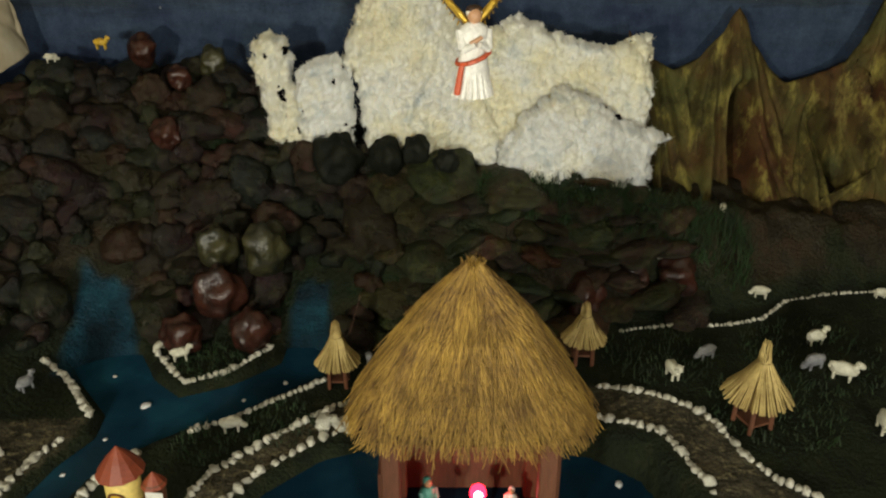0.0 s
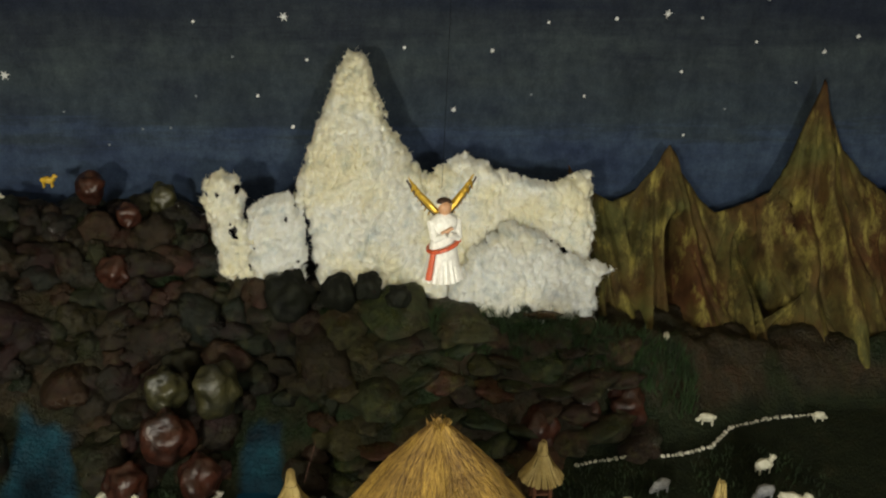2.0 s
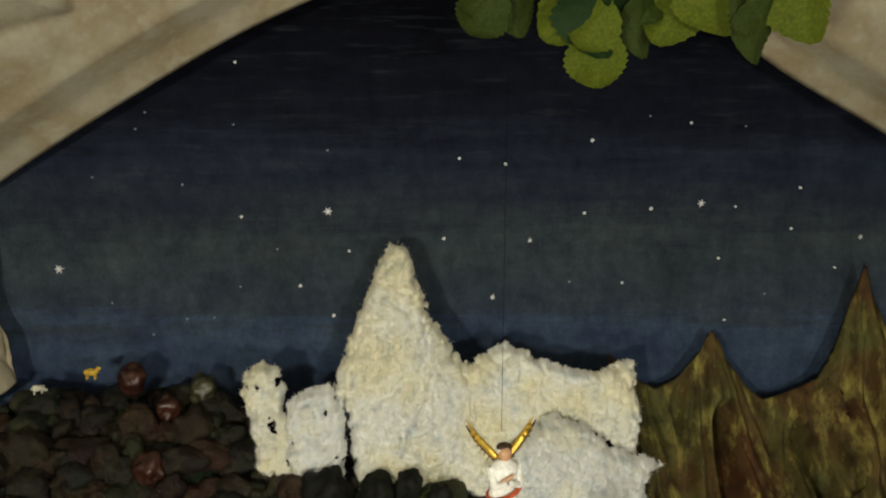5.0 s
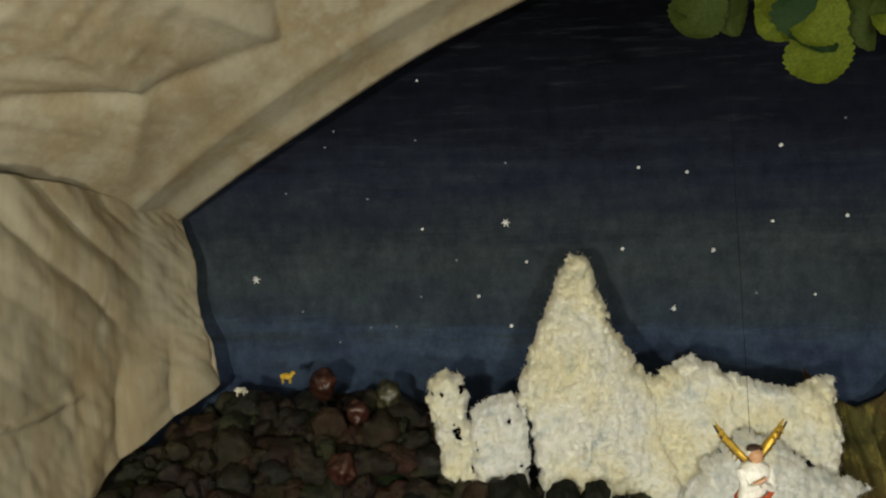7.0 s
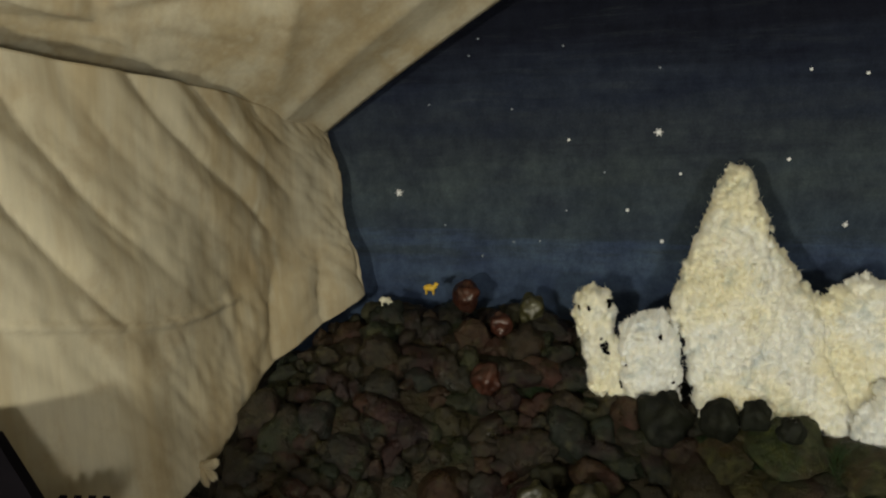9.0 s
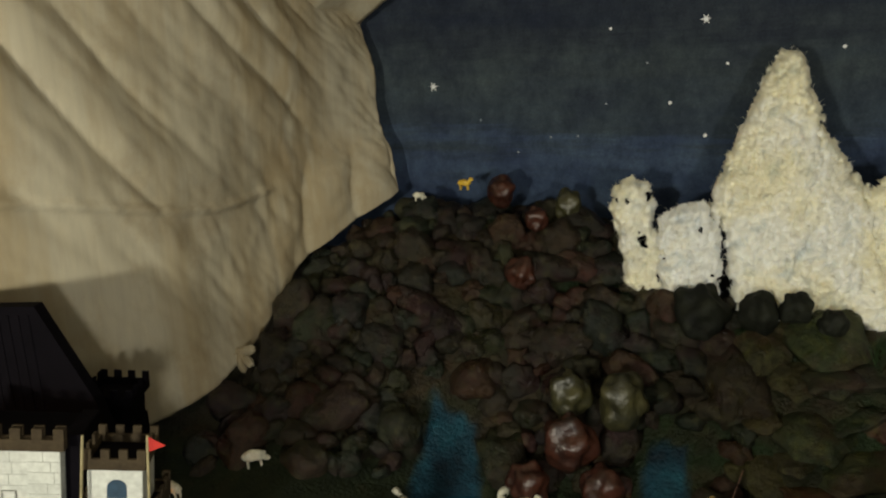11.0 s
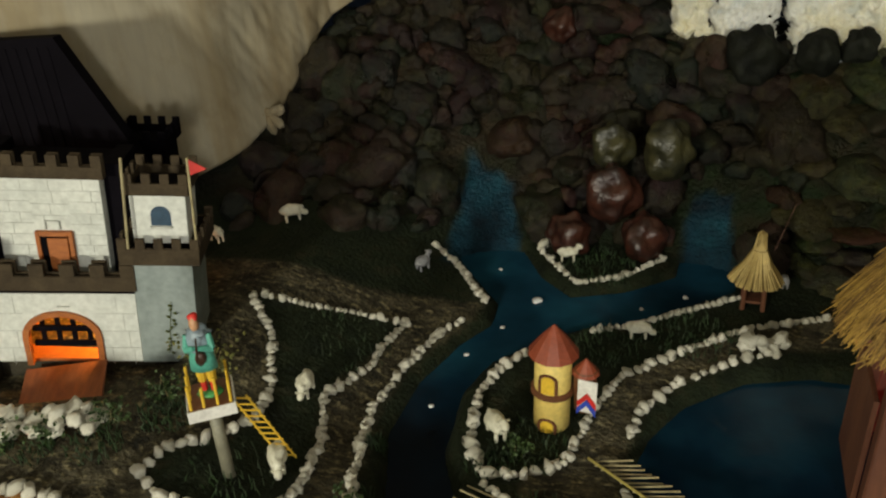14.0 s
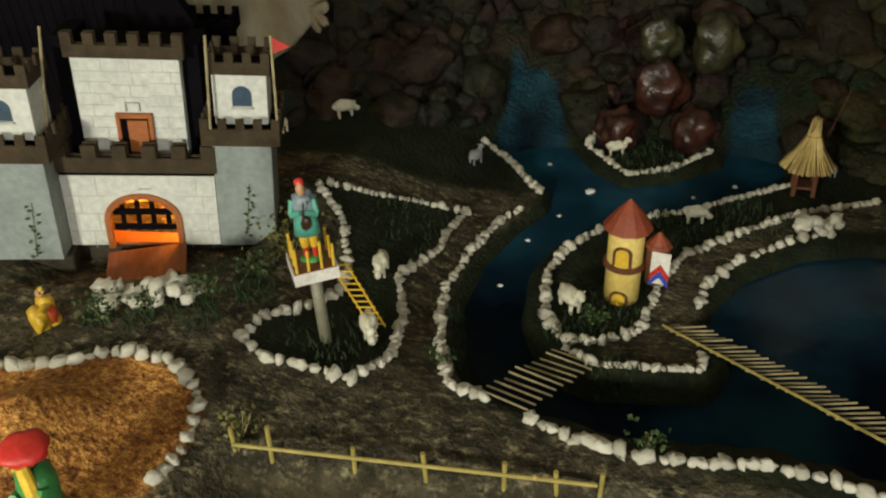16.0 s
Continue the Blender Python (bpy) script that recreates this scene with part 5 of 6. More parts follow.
# ---- the hanging angel ----
def angel_wings(bm):
    for s in (-1, 1):
        pts = [(0.05 * s, 0.08, 0.80), (0.14 * s, 0.11, 0.90), (0.25 * s, 0.13, 1.04), (0.36 * s, 0.15, 1.24)]
        for k in range(3):
            add_cone(bm, pts[k], pts[k + 1], (0.035, 0.045, 0.036)[k], (0.045, 0.036, 0.006)[k], 8, 3)
            add_cone(bm, Vector(pts[k]) + Vector((0.03 * s, -0.02, -0.025)), Vector(pts[k + 1]) + Vector((0.02 * s, -0.02, -0.03)), 0.014, 0.010, 6, 4)
        for k in range(6):
            u = 0.12 + 0.15 * k
            add_cone(bm, (0.08 * s + 0.26 * s * u, 0.10, 0.82 + 0.40 * u), (0.12 * s + 0.25 * s * u, 0.11, 0.72 + 0.40 * u), 0.020, 0.005, 6, 3)
    # sash slung round the hips, its end hanging down, and the flared hem of the gown
    ring = [(0.165 * math.cos(a), -0.01 + 0.150 * math.sin(a), 0.44 + 0.07 * math.cos(a)) for a in (2 * math.pi * k / 12 for k in range(13))]
    for p, q in zip(ring, ring[1:]):
        add_cone(bm, p, q, 0.026, 0.026, 7, 5)
    add_cone(bm, (-0.14, -0.11, 0.38), (-0.19, -0.12, 0.05), 0.030, 0.036, 8, 5)
    for k in range(9):
        a = -math.pi * (k + 0.5) / 9
        add_cone(bm, (0.10 * math.cos(a), 0.09 * math.sin(a), 0.40), (0.20 * math.cos(a), 0.17 * math.sin(a), 0.0), 0.020, 0.036, 7, 0)
    add_cone(bm, (-0.06, -0.13, 0.62), (0.05, -0.15, 0.70), 0.03, 0.02, 7, 2)
    add_blob(bm, (0, 0.02, 0.96), (0.085, 0.075, 0.055), sub=2, slot=4)


statue("angel_statue", (0.0245, 0.655, 0.690), 0.073, "white", "white", "skin", "white plaster angel with gold wings and red sash on a wire", 12, 4, angel_wings, 1.12)
tagged(part("hanging_wire", rod((0.024, 0.662, 0.77), (0.10, 1.2, 1.52), 0.00022, n=5), M["castle_dark"], None), "thin wire that holds the angel up", "wire")


# ---- shepherd on his lookout ----
def shepherd_extras(bm):
    add_blob(bm, (0, 0.02, 0.965), (0.080, 0.080, 0.055), sub=2, slot=7, rough=0.4)
    add_blob(bm, (0, 0.03, 0.77), (0.185, 0.135, 0.085), sub=3, rough=0.5, seed=4, slot=1)
    add_blob(bm, (0.03, -0.13, 0.52), (0.085, 0.05, 0.10), sub=2, rough=0.5, seed=2, slot=4)
    for s in (-1, 1):
        add_cone(bm, (0.07 * s, 0, 0.0), (0.07 * s, 0, 0.17), 0.05, 0.045, 8, 5)
        add_cone(bm, (0.07 * s, 0, 0.17), (0.075 * s, 0, 0.36), 0.065, 0.085, 8, 6)
    add_cone(bm, (-0.02, -0.17, 0.50), (0.04, -0.2, 0.80), 0.02, 0.012, 6, 4)


def shepherd():
    bm = bmesh.new()
    prof = [(0.185, 0.34), (0.17, 0.48), (0.15, 0.58), (0.16, 0.70), (0.13, 0.80), (0.055, 0.84)]
    rings = [[bm.verts.new((r * math.cos(k * math.pi / 8) * 1.1, r * math.sin(k * math.pi / 8) * 0.8, z)) for k in range(16)] for r, z in prof]
    for i, (a, b) in enumerate(zip(rings, rings[1:])):
        for k in range(16):
            f = bm.faces.new((a[k], a[(k + 1) % 16], b[(k + 1) % 16], b[k]))
            f.material_index, f.smooth = (1 if i >= 2 else 0), True
    bm.faces.new(rings[0][::-1])
    add_blob(bm, (0, -0.02, 0.90), (0.07, 0.075, 0.09), sub=2, slot=2)
    for s in (-1, 1):
        add_cone(bm, (0.15 * s, 0, 0.76), (0.19 * s, -0.05, 0.60), 0.055, 0.05, 8, 0)
        add_cone(bm, (0.19 * s, -0.05, 0.60), (0.03 * s, -0.17, 0.66), 0.045, 0.03, 8, 0)
    add_blob(bm, (0, 0, 0.01), (0.2, 0.15, 0.04), sub=2, slot=3)
    shepherd_extras(bm)
    bmesh.ops.scale(bm, vec=(0.066, 0.066, 0.090), verts=bm.verts)
    ob = part("shepherd_statue", bm, [M["teal"], M["greyblue"], M["skin"], M["green"], M["dark_hair"], M["red"], M["yellow"], M["red"]], None)
    ob.matrix_basis = pose(-0.694, 0.524, 0.2518, 0, 0, 22)
    tagged(ob, "painted shepherd figurine with red cap and yellow breeches on a platform", "statue")


shepherd()


def build_lookout():
    l = thing("lookout_platform", pose(-0.692, 0.520, 0.148, 0, 0, 38) @ Matrix.Diagonal((0.94, 0.94, 1.14, 1)), "small board platform on a grey post with yellow railing", "platform")
    part("post", rod((0, 0, -0.01), (0, 0, 0.082), 0.0068, n=16), M["post_grey"], l, "grey round post", smooth=True)
    part("deck", box(-0.0225, 0.0225, -0.0205, 0.0275, 0.0825, 0.0905), M["brown_paint"], l, "brown deck")
    for a in ((-0.0245, 0.0245, -0.0225, -0.0207, 0.079, 0.0905), (0.0227, 0.0245, -0.0205, 0.0285, 0.079, 0.0905), (-0.0245, -0.0227, -0.0205, 0.0285, 0.079, 0.0905)):
        part("edging", box(*a, bevel=0.0002), M["card_edge"], l, "white board edge")
    for x, y in ((-0.020, -0.018), (-0.007, -0.018), (0.007, -0.018), (0.020, -0.018), (-0.020, 0.0), (-0.020, 0.018), (0.020, 0.0), (0.020, 0.018)):
        part("rail_post", rod((x, y, 0.0905), (x + 0.001, y, 0.114 + 0.004 * math.sin(x * 300)), 0.0016, n=8), M["yellow"], l)
    d = thing("ladder", pose(-0.655, 0.575, 0.132), "yellow toy ladder leaning on the platform", "ladder")
    a0, a1 = Vector((0, 0, 0)), Vector((-0.020, -0.035, 0.108))
    side = Vector((0.016, 0.004, 0))
    for s in (-1, 1):
        part("rail", rod(a0 + side * s * 0.5, a1 + side * s * 0.5, 0.0011, n=6), M["yellow"], d)
    for k in range(11):
        p = a0.lerp(a1, (k + 0.5) / 11)
        part("rung", rod(p - side * 0.65, p + side * 0.65, 0.0010, n=6), M["yellow"], d)


build_lookout()


# ---- round yellow tower ----
def build_tower():
    t = thing("round_tower", pose(-0.402, 0.757, 0.090, 0, 1, -4) @ Matrix.Scale(1.17, 4), "cream yellow round toy tower with a red cone roof", "tower")
    part("shaft", lathe([(0.0185, -0.01), (0.0185, 0.092), (0.0175, 0.0925)], 28), M["cream"], t, "cream card shaft", smooth=True)
    part("cone_roof", lathe([(0.0255, 0.089), (0.025, 0.0905), (0.014, 0.106), (0.001, 0.121)], 12), M["roof_red"], t, "red-brown cone roof")
    part("balcony", lathe([(0.0188, 0.042), (0.022, 0.0435), (0.022, 0.0475), (0.0188, 0.049)], 28), M["brown_paint"], t, "brown balcony ring")
    for z, h in ((0.049, 0.024), (0.0, 0.018)):
        bm = bmesh.new()
        for k in range(11):
            a, b = math.pi * k / 11, math.pi * (k + 1) / 11
            pa, pb = (0.0085 * math.cos(a), z + h - 0.0085 + 0.0085 * math.sin(a)), (0.0085 * math.cos(b), z + h - 0.0085 + 0.0085 * math.sin(b))
            add_cone(bm, (pa[0], -math.sqrt(0.0189 ** 2 - pa[0] ** 2), pa[1]), (pb[0], -math.sqrt(0.0189 ** 2 - pb[0] ** 2), pb[1]), 0.0016, 0.0016, 6)
        for s in (-1, 1):
            y = -math.sqrt(0.0189 ** 2 - 0.0085 ** 2)
            add_cone(bm, (0.0085 * s, y, z + 0.001), (0.0085 * s, y, z + h - 0.0085), 0.0016, 0.0016, 6)
        part("door_arch", bm, M["brown_paint"], t, "brown arched surround")
        part("door", prism(arch(-0.0065, 0.0065, z + 0.001, z + h - 0.002, 0.0065), -0.0187, -0.016), M["yellow"], t)
    side = part("side_turret", lathe([(0.010, 0.030), (0.0115, 0.06), (0.0115, 0.078)], 16), M["brown_paint"], t, smooth=True)
    side.location = (0.032, 0.004, -0.004)
    part("turret_cap", lathe([(0.014, 0.074), (0.001, 0.090)], 10), M["roof_red"], t).location = (0.032, 0.004, -0.004)
    b = part("banner", box(0.028, 0.047, -0.010, -0.009, 0.032, 0.070, bevel=0), M["white"], t, "white banner with red and blue chevrons")
    for z, c in ((0.045, "red"), (0.037, "blue")):
        part("chevron", prism([(0.028, z - 0.008), (0.0375, z + 0.004), (0.047, z - 0.008), (0.047, z - 0.001), (0.0375, z + 0.011), (0.028, z - 0.001)], -0.0112, -0.0102), M[c], b)


build_tower()


# ---- small straw huts ----
def straw_hut(x, y, z, tall, wide, seed, label, turn=0):
    h = thing("straw_hut", pose(x, y, z, 0, 0, turn), label, "straw hut", "small straw huts")
    rr = random.Random(seed)
    lines = []
    for k in range(130):
        th = 2 * math.pi * k / 130 + rr.uniform(-0.1, 0.1)
        e = rr.uniform(0.88, 1.08)
        lines.append([Vector((0.006 * math.cos(th) * rr.random(), 0.006 * math.sin(th) * rr.random(), tall * rr.uniform(0.93, 1.04))),
                      Vector((0.009 * math.cos(th), 0.009 * math.sin(th), tall * 0.80)),
                      Vector((0.55 * wide * math.cos(th), 0.55 * wide * math.sin(th), tall * 0.60)),
                      Vector((wide * e * math.cos(th), wide * e * math.sin(th), tall * 0.38))])
    ob = new("straw_roof", straw_mesh(lines, 0.0014, 0.0017, M["straw_pale"], "straw_roof"))
    ob.parent = h
    tagged(ob, kind="stuff")
    part("tie", lathe([(0.0095, tall * 0.79), (0.0105, tall * 0.80), (0.0095, tall * 0.815)], 12), M["straw_base"], h)
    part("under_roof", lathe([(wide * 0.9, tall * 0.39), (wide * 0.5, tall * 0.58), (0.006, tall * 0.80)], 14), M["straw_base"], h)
    for k in range(4):
        a = math.pi / 4 + k * math.pi / 2
        part("leg", rod((0.55 * wide * math.cos(a), 0.55 * wide * math.sin(a), -0.005), (0.5 * wide * math.cos(a), 0.5 * wide * math.sin(a), tall * 0.45), 0.0035, n=8), M["wood_red"], h)
    part("hut_floor", box(-0.4 * wide, 0.4 * wide, -0.4 * wide, 0.4 * wide, 0.012, 0.016), M["wood_red"], h)


straw_hut(-0.175, 1.09, 0.090, 0.118, 0.036, 1, "small pale straw hut with a tied top by the river")
straw_hut(0.448, 0.915, 0.140, 0.138, 0.047, 2, "small pale straw hut on brown legs in the field", 20)
straw_hut(0.235, 1.11, 0.128, 0.105, 0.036, 3, "small pale straw hut half hidden behind the big thatch")
tagged(part("reed_stalk", rod((-0.155, 1.10, 0.18), (-0.135, 1.12, 0.245), 0.0005, n=5), M["wood_red"], None), "thin dry reed beside the straw hut", "stalk")


# ---- animals of plaster ----
def animal(name, x, y, size, turn, wool, label, z=None, pitch=0, category="toy sheep", grazing=False):
    s = size
    g = ground_z(x, y) if z is None else z
    a = thing(name, pose(x, y, g - 0.05 * s, pitch, 0, turn), label, category, "plaster flock" if category == "toy sheep" else "")
    part("body", blob((0, 0, 0.50 * s), (0.46 * s, 0.24 * s, 0.26 * s), sub=3, rough=0.35, seed=x * 10), M[wool], a, smooth=True)
    hx, hz = (0.50 * s, 0.30 * s) if grazing else (0.50 * s, 0.78 * s)
    head = part("head", blob((hx, 0, hz), (0.19 * s, 0.12 * s, 0.13 * s), (0, 25, 0), 2), M[wool], a, smooth=True)
    part("neck", rod((0.30 * s, 0, 0.55 * s), (hx - 0.04 * s, 0, hz), 0.15 * s, 0.10 * s), M[wool], a, smooth=True)
    for q in (-1, 1):
        part("ear", blob((hx - 0.06 * s, 0.13 * s * q, hz + 0.05 * s), (0.05 * s, 0.08 * s, 0.03 * s), sub=1), M[wool], head)
    for lx in (-0.28, 0.26):
        for ly in (-0.12, 0.12):
            part("leg", rod((lx * s, ly * s, 0.36 * s), (lx * s, ly * s, 0.0), 0.065 * s, 0.045 * s, 7), M[wool], a)
    part("tail", blob((-0.46 * s, 0, 0.5 * s), (0.07 * s, 0.05 * s, 0.12 * s), sub=1), M[wool], a)
    return a


for x, y, s, turn, wool, label, z, graze in (
        (-0.659, 0.561, 0.042, -60, "sheep", "white plaster sheep beside the platform post", None, True),
        (-0.702, 0.700, 0.040, -80, "sheep", "pale plaster sheep on a green base grazing", None, True),
        (-0.459, 0.715, 0.046, -50, "sheep", "white plaster sheep on the tower islet", None, False),
        (-0.324, 0.965, 0.036, 10, "sheep", "white plaster sheep lying by the stones", None, True),
        (-0.462, 1.160, 0.036, 10, "sheep", "white plaster goat standing on the islet", 0.094, False),
        (-0.512, 1.196, 0.026, 60, "sheep", "tiny pale plaster goat at the islet's end", 0.090, False),
        (-0.900, 1.038, 0.040, 40, "sheep", "white plaster sheep on the brown slope", None, True),
        (-0.909, 0.849, 0.032, 160, "sheep", "pale plaster sheep behind the castle", 0.235, True),
        (-0.678, 1.050, 0.034, 70, "sheep_grey", "grey plaster sheep at the path's edge", None, False),
        (-0.80, 1.60, 0.026, 30, "sheep", "tiny white plaster sheep on the ridge", 0.525, True),
        (-0.130, 1.155, 0.026, 100, "sheep_grey", "tiny grey plaster sheep behind the straw hut", None, True),
        (0.365, 1.035, 0.040, -80, "sheep", "white plaster sheep in the field", None, False),
        (0.435, 1.09, 0.036, 200, "sheep_grey", "grey plaster sheep in the field", None, True),
        (0.635, 1.135, 0.038, 15, "sheep", "white plaster sheep facing the huts", None, False),
        (0.632, 1.03, 0.044, -30, "sheep", "white plaster sheep walking in the field", None, False),
        (0.60, 1.06, 0.040, 200, "sheep_grey", "grey plaster sheep behind a white one", None, True),
        (0.632, 0.90, 0.042, -100, "sheep", "white plaster sheep near the lane", None, True),
        (0.595, 1.285, 0.034, 170, "sheep", "white plaster sheep on the hillside", None, True),
        (0.405, 1.30, 0.026, 60, "sheep", "tiny white plaster sheep under the cotton", None, True),
        (0.54, 1.39, 0.026, 60, "sheep", "tiny white plaster sheep under the sackcloth", None, True),
        (0.83, 1.30, 0.028, 0, "sheep", "tiny white plaster sheep before the sackcloth", None, True)):
    animal("toy_sheep", x, y, s, turn, wool, label, z, grazing=graze)
animal("toy_deer", -0.703, 1.625, 0.030, 0, "yellow", "tiny yellow plastic deer on the ridge", 0.548, category="toy deer")


# ---- leaves that hang in from above ----
def leaf_mesh(seed, material):
    """A broad heart-shaped leaf with a toothed edge, a creased midrib and raised side veins."""
    n, m = 26, 12
    verts, faces = [], []
    for i in range(n + 1):
        u = i / n
        w = 0.56 * math.sin(math.pi * min(1, u ** 0.8 * 0.93 + 0.05)) ** 0.7
        for j in range(m + 1):
            q = 2 * j / m - 1
            edge = 1 + 0.055 * math.sin(2 * math.pi * 9 * u + seed) * abs(q) ** 4
            vein = 0.012 * abs(math.sin(math.pi * (5 * u + 1.6 * abs(q))))
            lobe = 0.10 * abs(q) ** 2 * math.exp(-(u / 0.16) ** 2)
            verts.append((q * w * edge, 0.38 * abs(q) * w + 0.26 * math.sin(u * 2.8) + 0.03 * math.sin(7 * u + 3 * q + seed) - vein, -u + lobe))
    for i in range(n):
        for j in range(m):
            k = i * (m + 1) + j
            faces.append((k, k + 1, k + m + 2, k + m + 1))
    return mesh_from("leaf", verts, faces, material)


def build_branch():
    b = thing("leafy_branch", pose(0.15, 0.92, 1.32), "fresh green leafy branch hanging in from above", "branch")
    part("stem", rod((0.0, 0.0, -0.14), (0.03, 0.1, 0.40), 0.004, 0.006, 8), M["stick"], b)
    part("stem", rod((0.14, 0.02, -0.13), (0.03, 0.1, 0.2), 0.003, 0.005, 8), M["stick"], b)
    part("stem", rod((-0.10, 0.0, -0.11), (0.02, 0.05, 0.1), 0.0025, 0.004, 8), M["stick"], b)
    # Each leaf takes a lit, half-shaded or shaded copy of one colour.
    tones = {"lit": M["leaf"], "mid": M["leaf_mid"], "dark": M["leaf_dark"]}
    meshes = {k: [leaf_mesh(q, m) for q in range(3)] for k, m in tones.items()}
    rr = random.Random(4)
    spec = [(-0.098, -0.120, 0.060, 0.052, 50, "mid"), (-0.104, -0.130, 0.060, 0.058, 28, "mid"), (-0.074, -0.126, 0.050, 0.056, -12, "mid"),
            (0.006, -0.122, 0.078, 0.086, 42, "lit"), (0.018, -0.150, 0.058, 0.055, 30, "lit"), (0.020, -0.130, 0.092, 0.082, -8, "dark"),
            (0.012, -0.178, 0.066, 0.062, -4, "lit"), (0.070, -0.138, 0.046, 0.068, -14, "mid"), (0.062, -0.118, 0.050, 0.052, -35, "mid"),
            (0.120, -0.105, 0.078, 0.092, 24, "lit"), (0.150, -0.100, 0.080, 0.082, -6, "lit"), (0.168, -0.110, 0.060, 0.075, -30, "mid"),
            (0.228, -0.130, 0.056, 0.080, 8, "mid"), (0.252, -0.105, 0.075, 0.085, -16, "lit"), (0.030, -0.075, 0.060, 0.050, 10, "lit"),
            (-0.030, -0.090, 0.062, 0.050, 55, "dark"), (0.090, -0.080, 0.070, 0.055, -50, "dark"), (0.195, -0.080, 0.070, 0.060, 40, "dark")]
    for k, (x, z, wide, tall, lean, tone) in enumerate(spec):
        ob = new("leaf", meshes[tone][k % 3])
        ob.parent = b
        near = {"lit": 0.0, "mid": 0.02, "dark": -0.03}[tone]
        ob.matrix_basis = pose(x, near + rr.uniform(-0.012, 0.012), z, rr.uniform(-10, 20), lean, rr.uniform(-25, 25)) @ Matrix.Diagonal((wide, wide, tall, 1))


build_branch()


# ---- bridges, fence, plants ----
def slat_bridge(p, q, across, count, rails, label):
    b = thing("stick_bridge", pose(*p), label, "bridge", "stick bridges")
    d = Vector(q) - Vector(p)
    n = Vector((*across, 0))
    rr = random.Random(count)
    for k in range(count):
        c = d * ((k + 0.5) / count)
        part("slat", rod(c - n * rr.uniform(0.45, 0.55), c + n * rr.uniform(0.45, 0.55) + Vector((0, 0, rr.uniform(-0.002, 0.002))), 0.0011, n=6), M["stick"], b)
    for s in rails:
        part("rail", rod(n * s + Vector((0, 0, 0.0026)), d + n * s + Vector((0, 0, 0.0026)), 0.0016, n=6), M["bamboo"], b)


slat_bridge((-0.485, 0.475, 0.148), (-0.430, 0.605, 0.112), (-0.053, 0.014), 11, (), "rope-like bridge of thin sticks over the river")
slat_bridge((-0.3245, 0.699, 0.102), (-0.0755, 0.512, 0.131), (0.0440, 0.0130), 34, (-0.5,), "long bridge of thin sticks with a bamboo rail")


def build_fence():
    f = thing("bamboo_fence", pose(0, 0, 0), "low bamboo fence round the red earth bed", "fence")
    a, b = Vector((-0.700, 0.345, 0.163)), Vector((-0.378, 0.396, 0.152))
    part("rail", rod(a, b, 0.0019, n=8), M["bamboo"], f)
    for u, hgt in ((0.0, 0.035), (0.10, 0.05), (0.34, 0.02), (0.55, 0.024), (0.75, 0.024), (0.9, 0.015), (1.0, 0.024)):
        p = a.lerp(b, u)
        part("fence_post", rod((p.x, p.y, ground_z(p.x, p.y) - 0.06), (p.x + 0.004 * math.sin(u * 20), p.y + 0.003, p.z + hgt * 0.5), 0.0022, n=8), M["bamboo"], f)
    part("knot", blob((-0.43, 0.388, 0.155), (0.003, 0.003, 0.003), sub=1), M["straw_pale"], f)


build_fence()

statue("yellow_statue", (-0.978, 0.437, 0.168), 0.058, "yellow", "yellow", "skin", "stooping yellow robed figurine before the castle", -30, 0,
       lambda bm: (add_blob(bm, (0.05, -0.16, 0.42), (0.20, 0.16, 0.34), (0, 10, 0), 3, 0.4, 3, 6), add_blob(bm, (0.0, 0.05, 0.93), (0.10, 0.10, 0.09), (0, 0, 0), 2, 0.3, 1, 4),
                   add_cone(bm, (0.15, -0.05, 0.72), (0.30, -0.16, 0.70), 0.06, 0.05, 8, 6), add_blob(bm, (0.14, 0.0, 0.50), (0.06, 0.10, 0.20), (0, 0, 0), 2, 0.4, 5, 5)), 1.25)
statue("hooded_statue", (-0.774, 0.216, 0.157), 0.115, "green", "green", "skin", "green robed figurine with a red cap on the soil", -30, 0,
       lambda bm: (add_blob(bm, (0, 0.01, 0.96), (0.15, 0.15, 0.075), (0, 12, 0), 3, 0.3, 2, 7), add_cone(bm, (0.10, -0.05, 0.93), (0.16, -0.06, 0.60), 0.04, 0.05, 8, 6), add_cone(bm, (-0.10, -0.05, 0.93), (-0.15, -0.06, 0.60), 0.04, 0.05, 8, 6)))


def tufts(name, spots, label, seed, tall=1.0):
    """Loose plastic grass, too fine to count."""
    rr = random.Random(seed)
    lines = []
    for x, y, rad, count in spots:
        for k in range(count):
            a, r = rr.uniform(0, 6.283), rad * math.sqrt(rr.random())
            px, py = x + r * math.cos(a), y + r * math.sin(a)
            z = ground_z(px, py)
            if z < WATER_Z:
                continue
            hgt = rr.uniform(0.006, 0.016) * tall
            d = Vector((rr.uniform(-1, 1), rr.uniform(-1, 1), 0)) * hgt * 0.5
            p = Vector((px, py, z - 0.002))
            lines.append([p, p + d * 0.4 + Vector((0, 0, hgt * 0.6)), p + d + Vector((0, 0, hgt))])
    ob = new(name, straw_mesh(lines, 0.0012, 0.0003, M["tuft"], name))
    tagged(ob, label, "grass", kind="stuff")


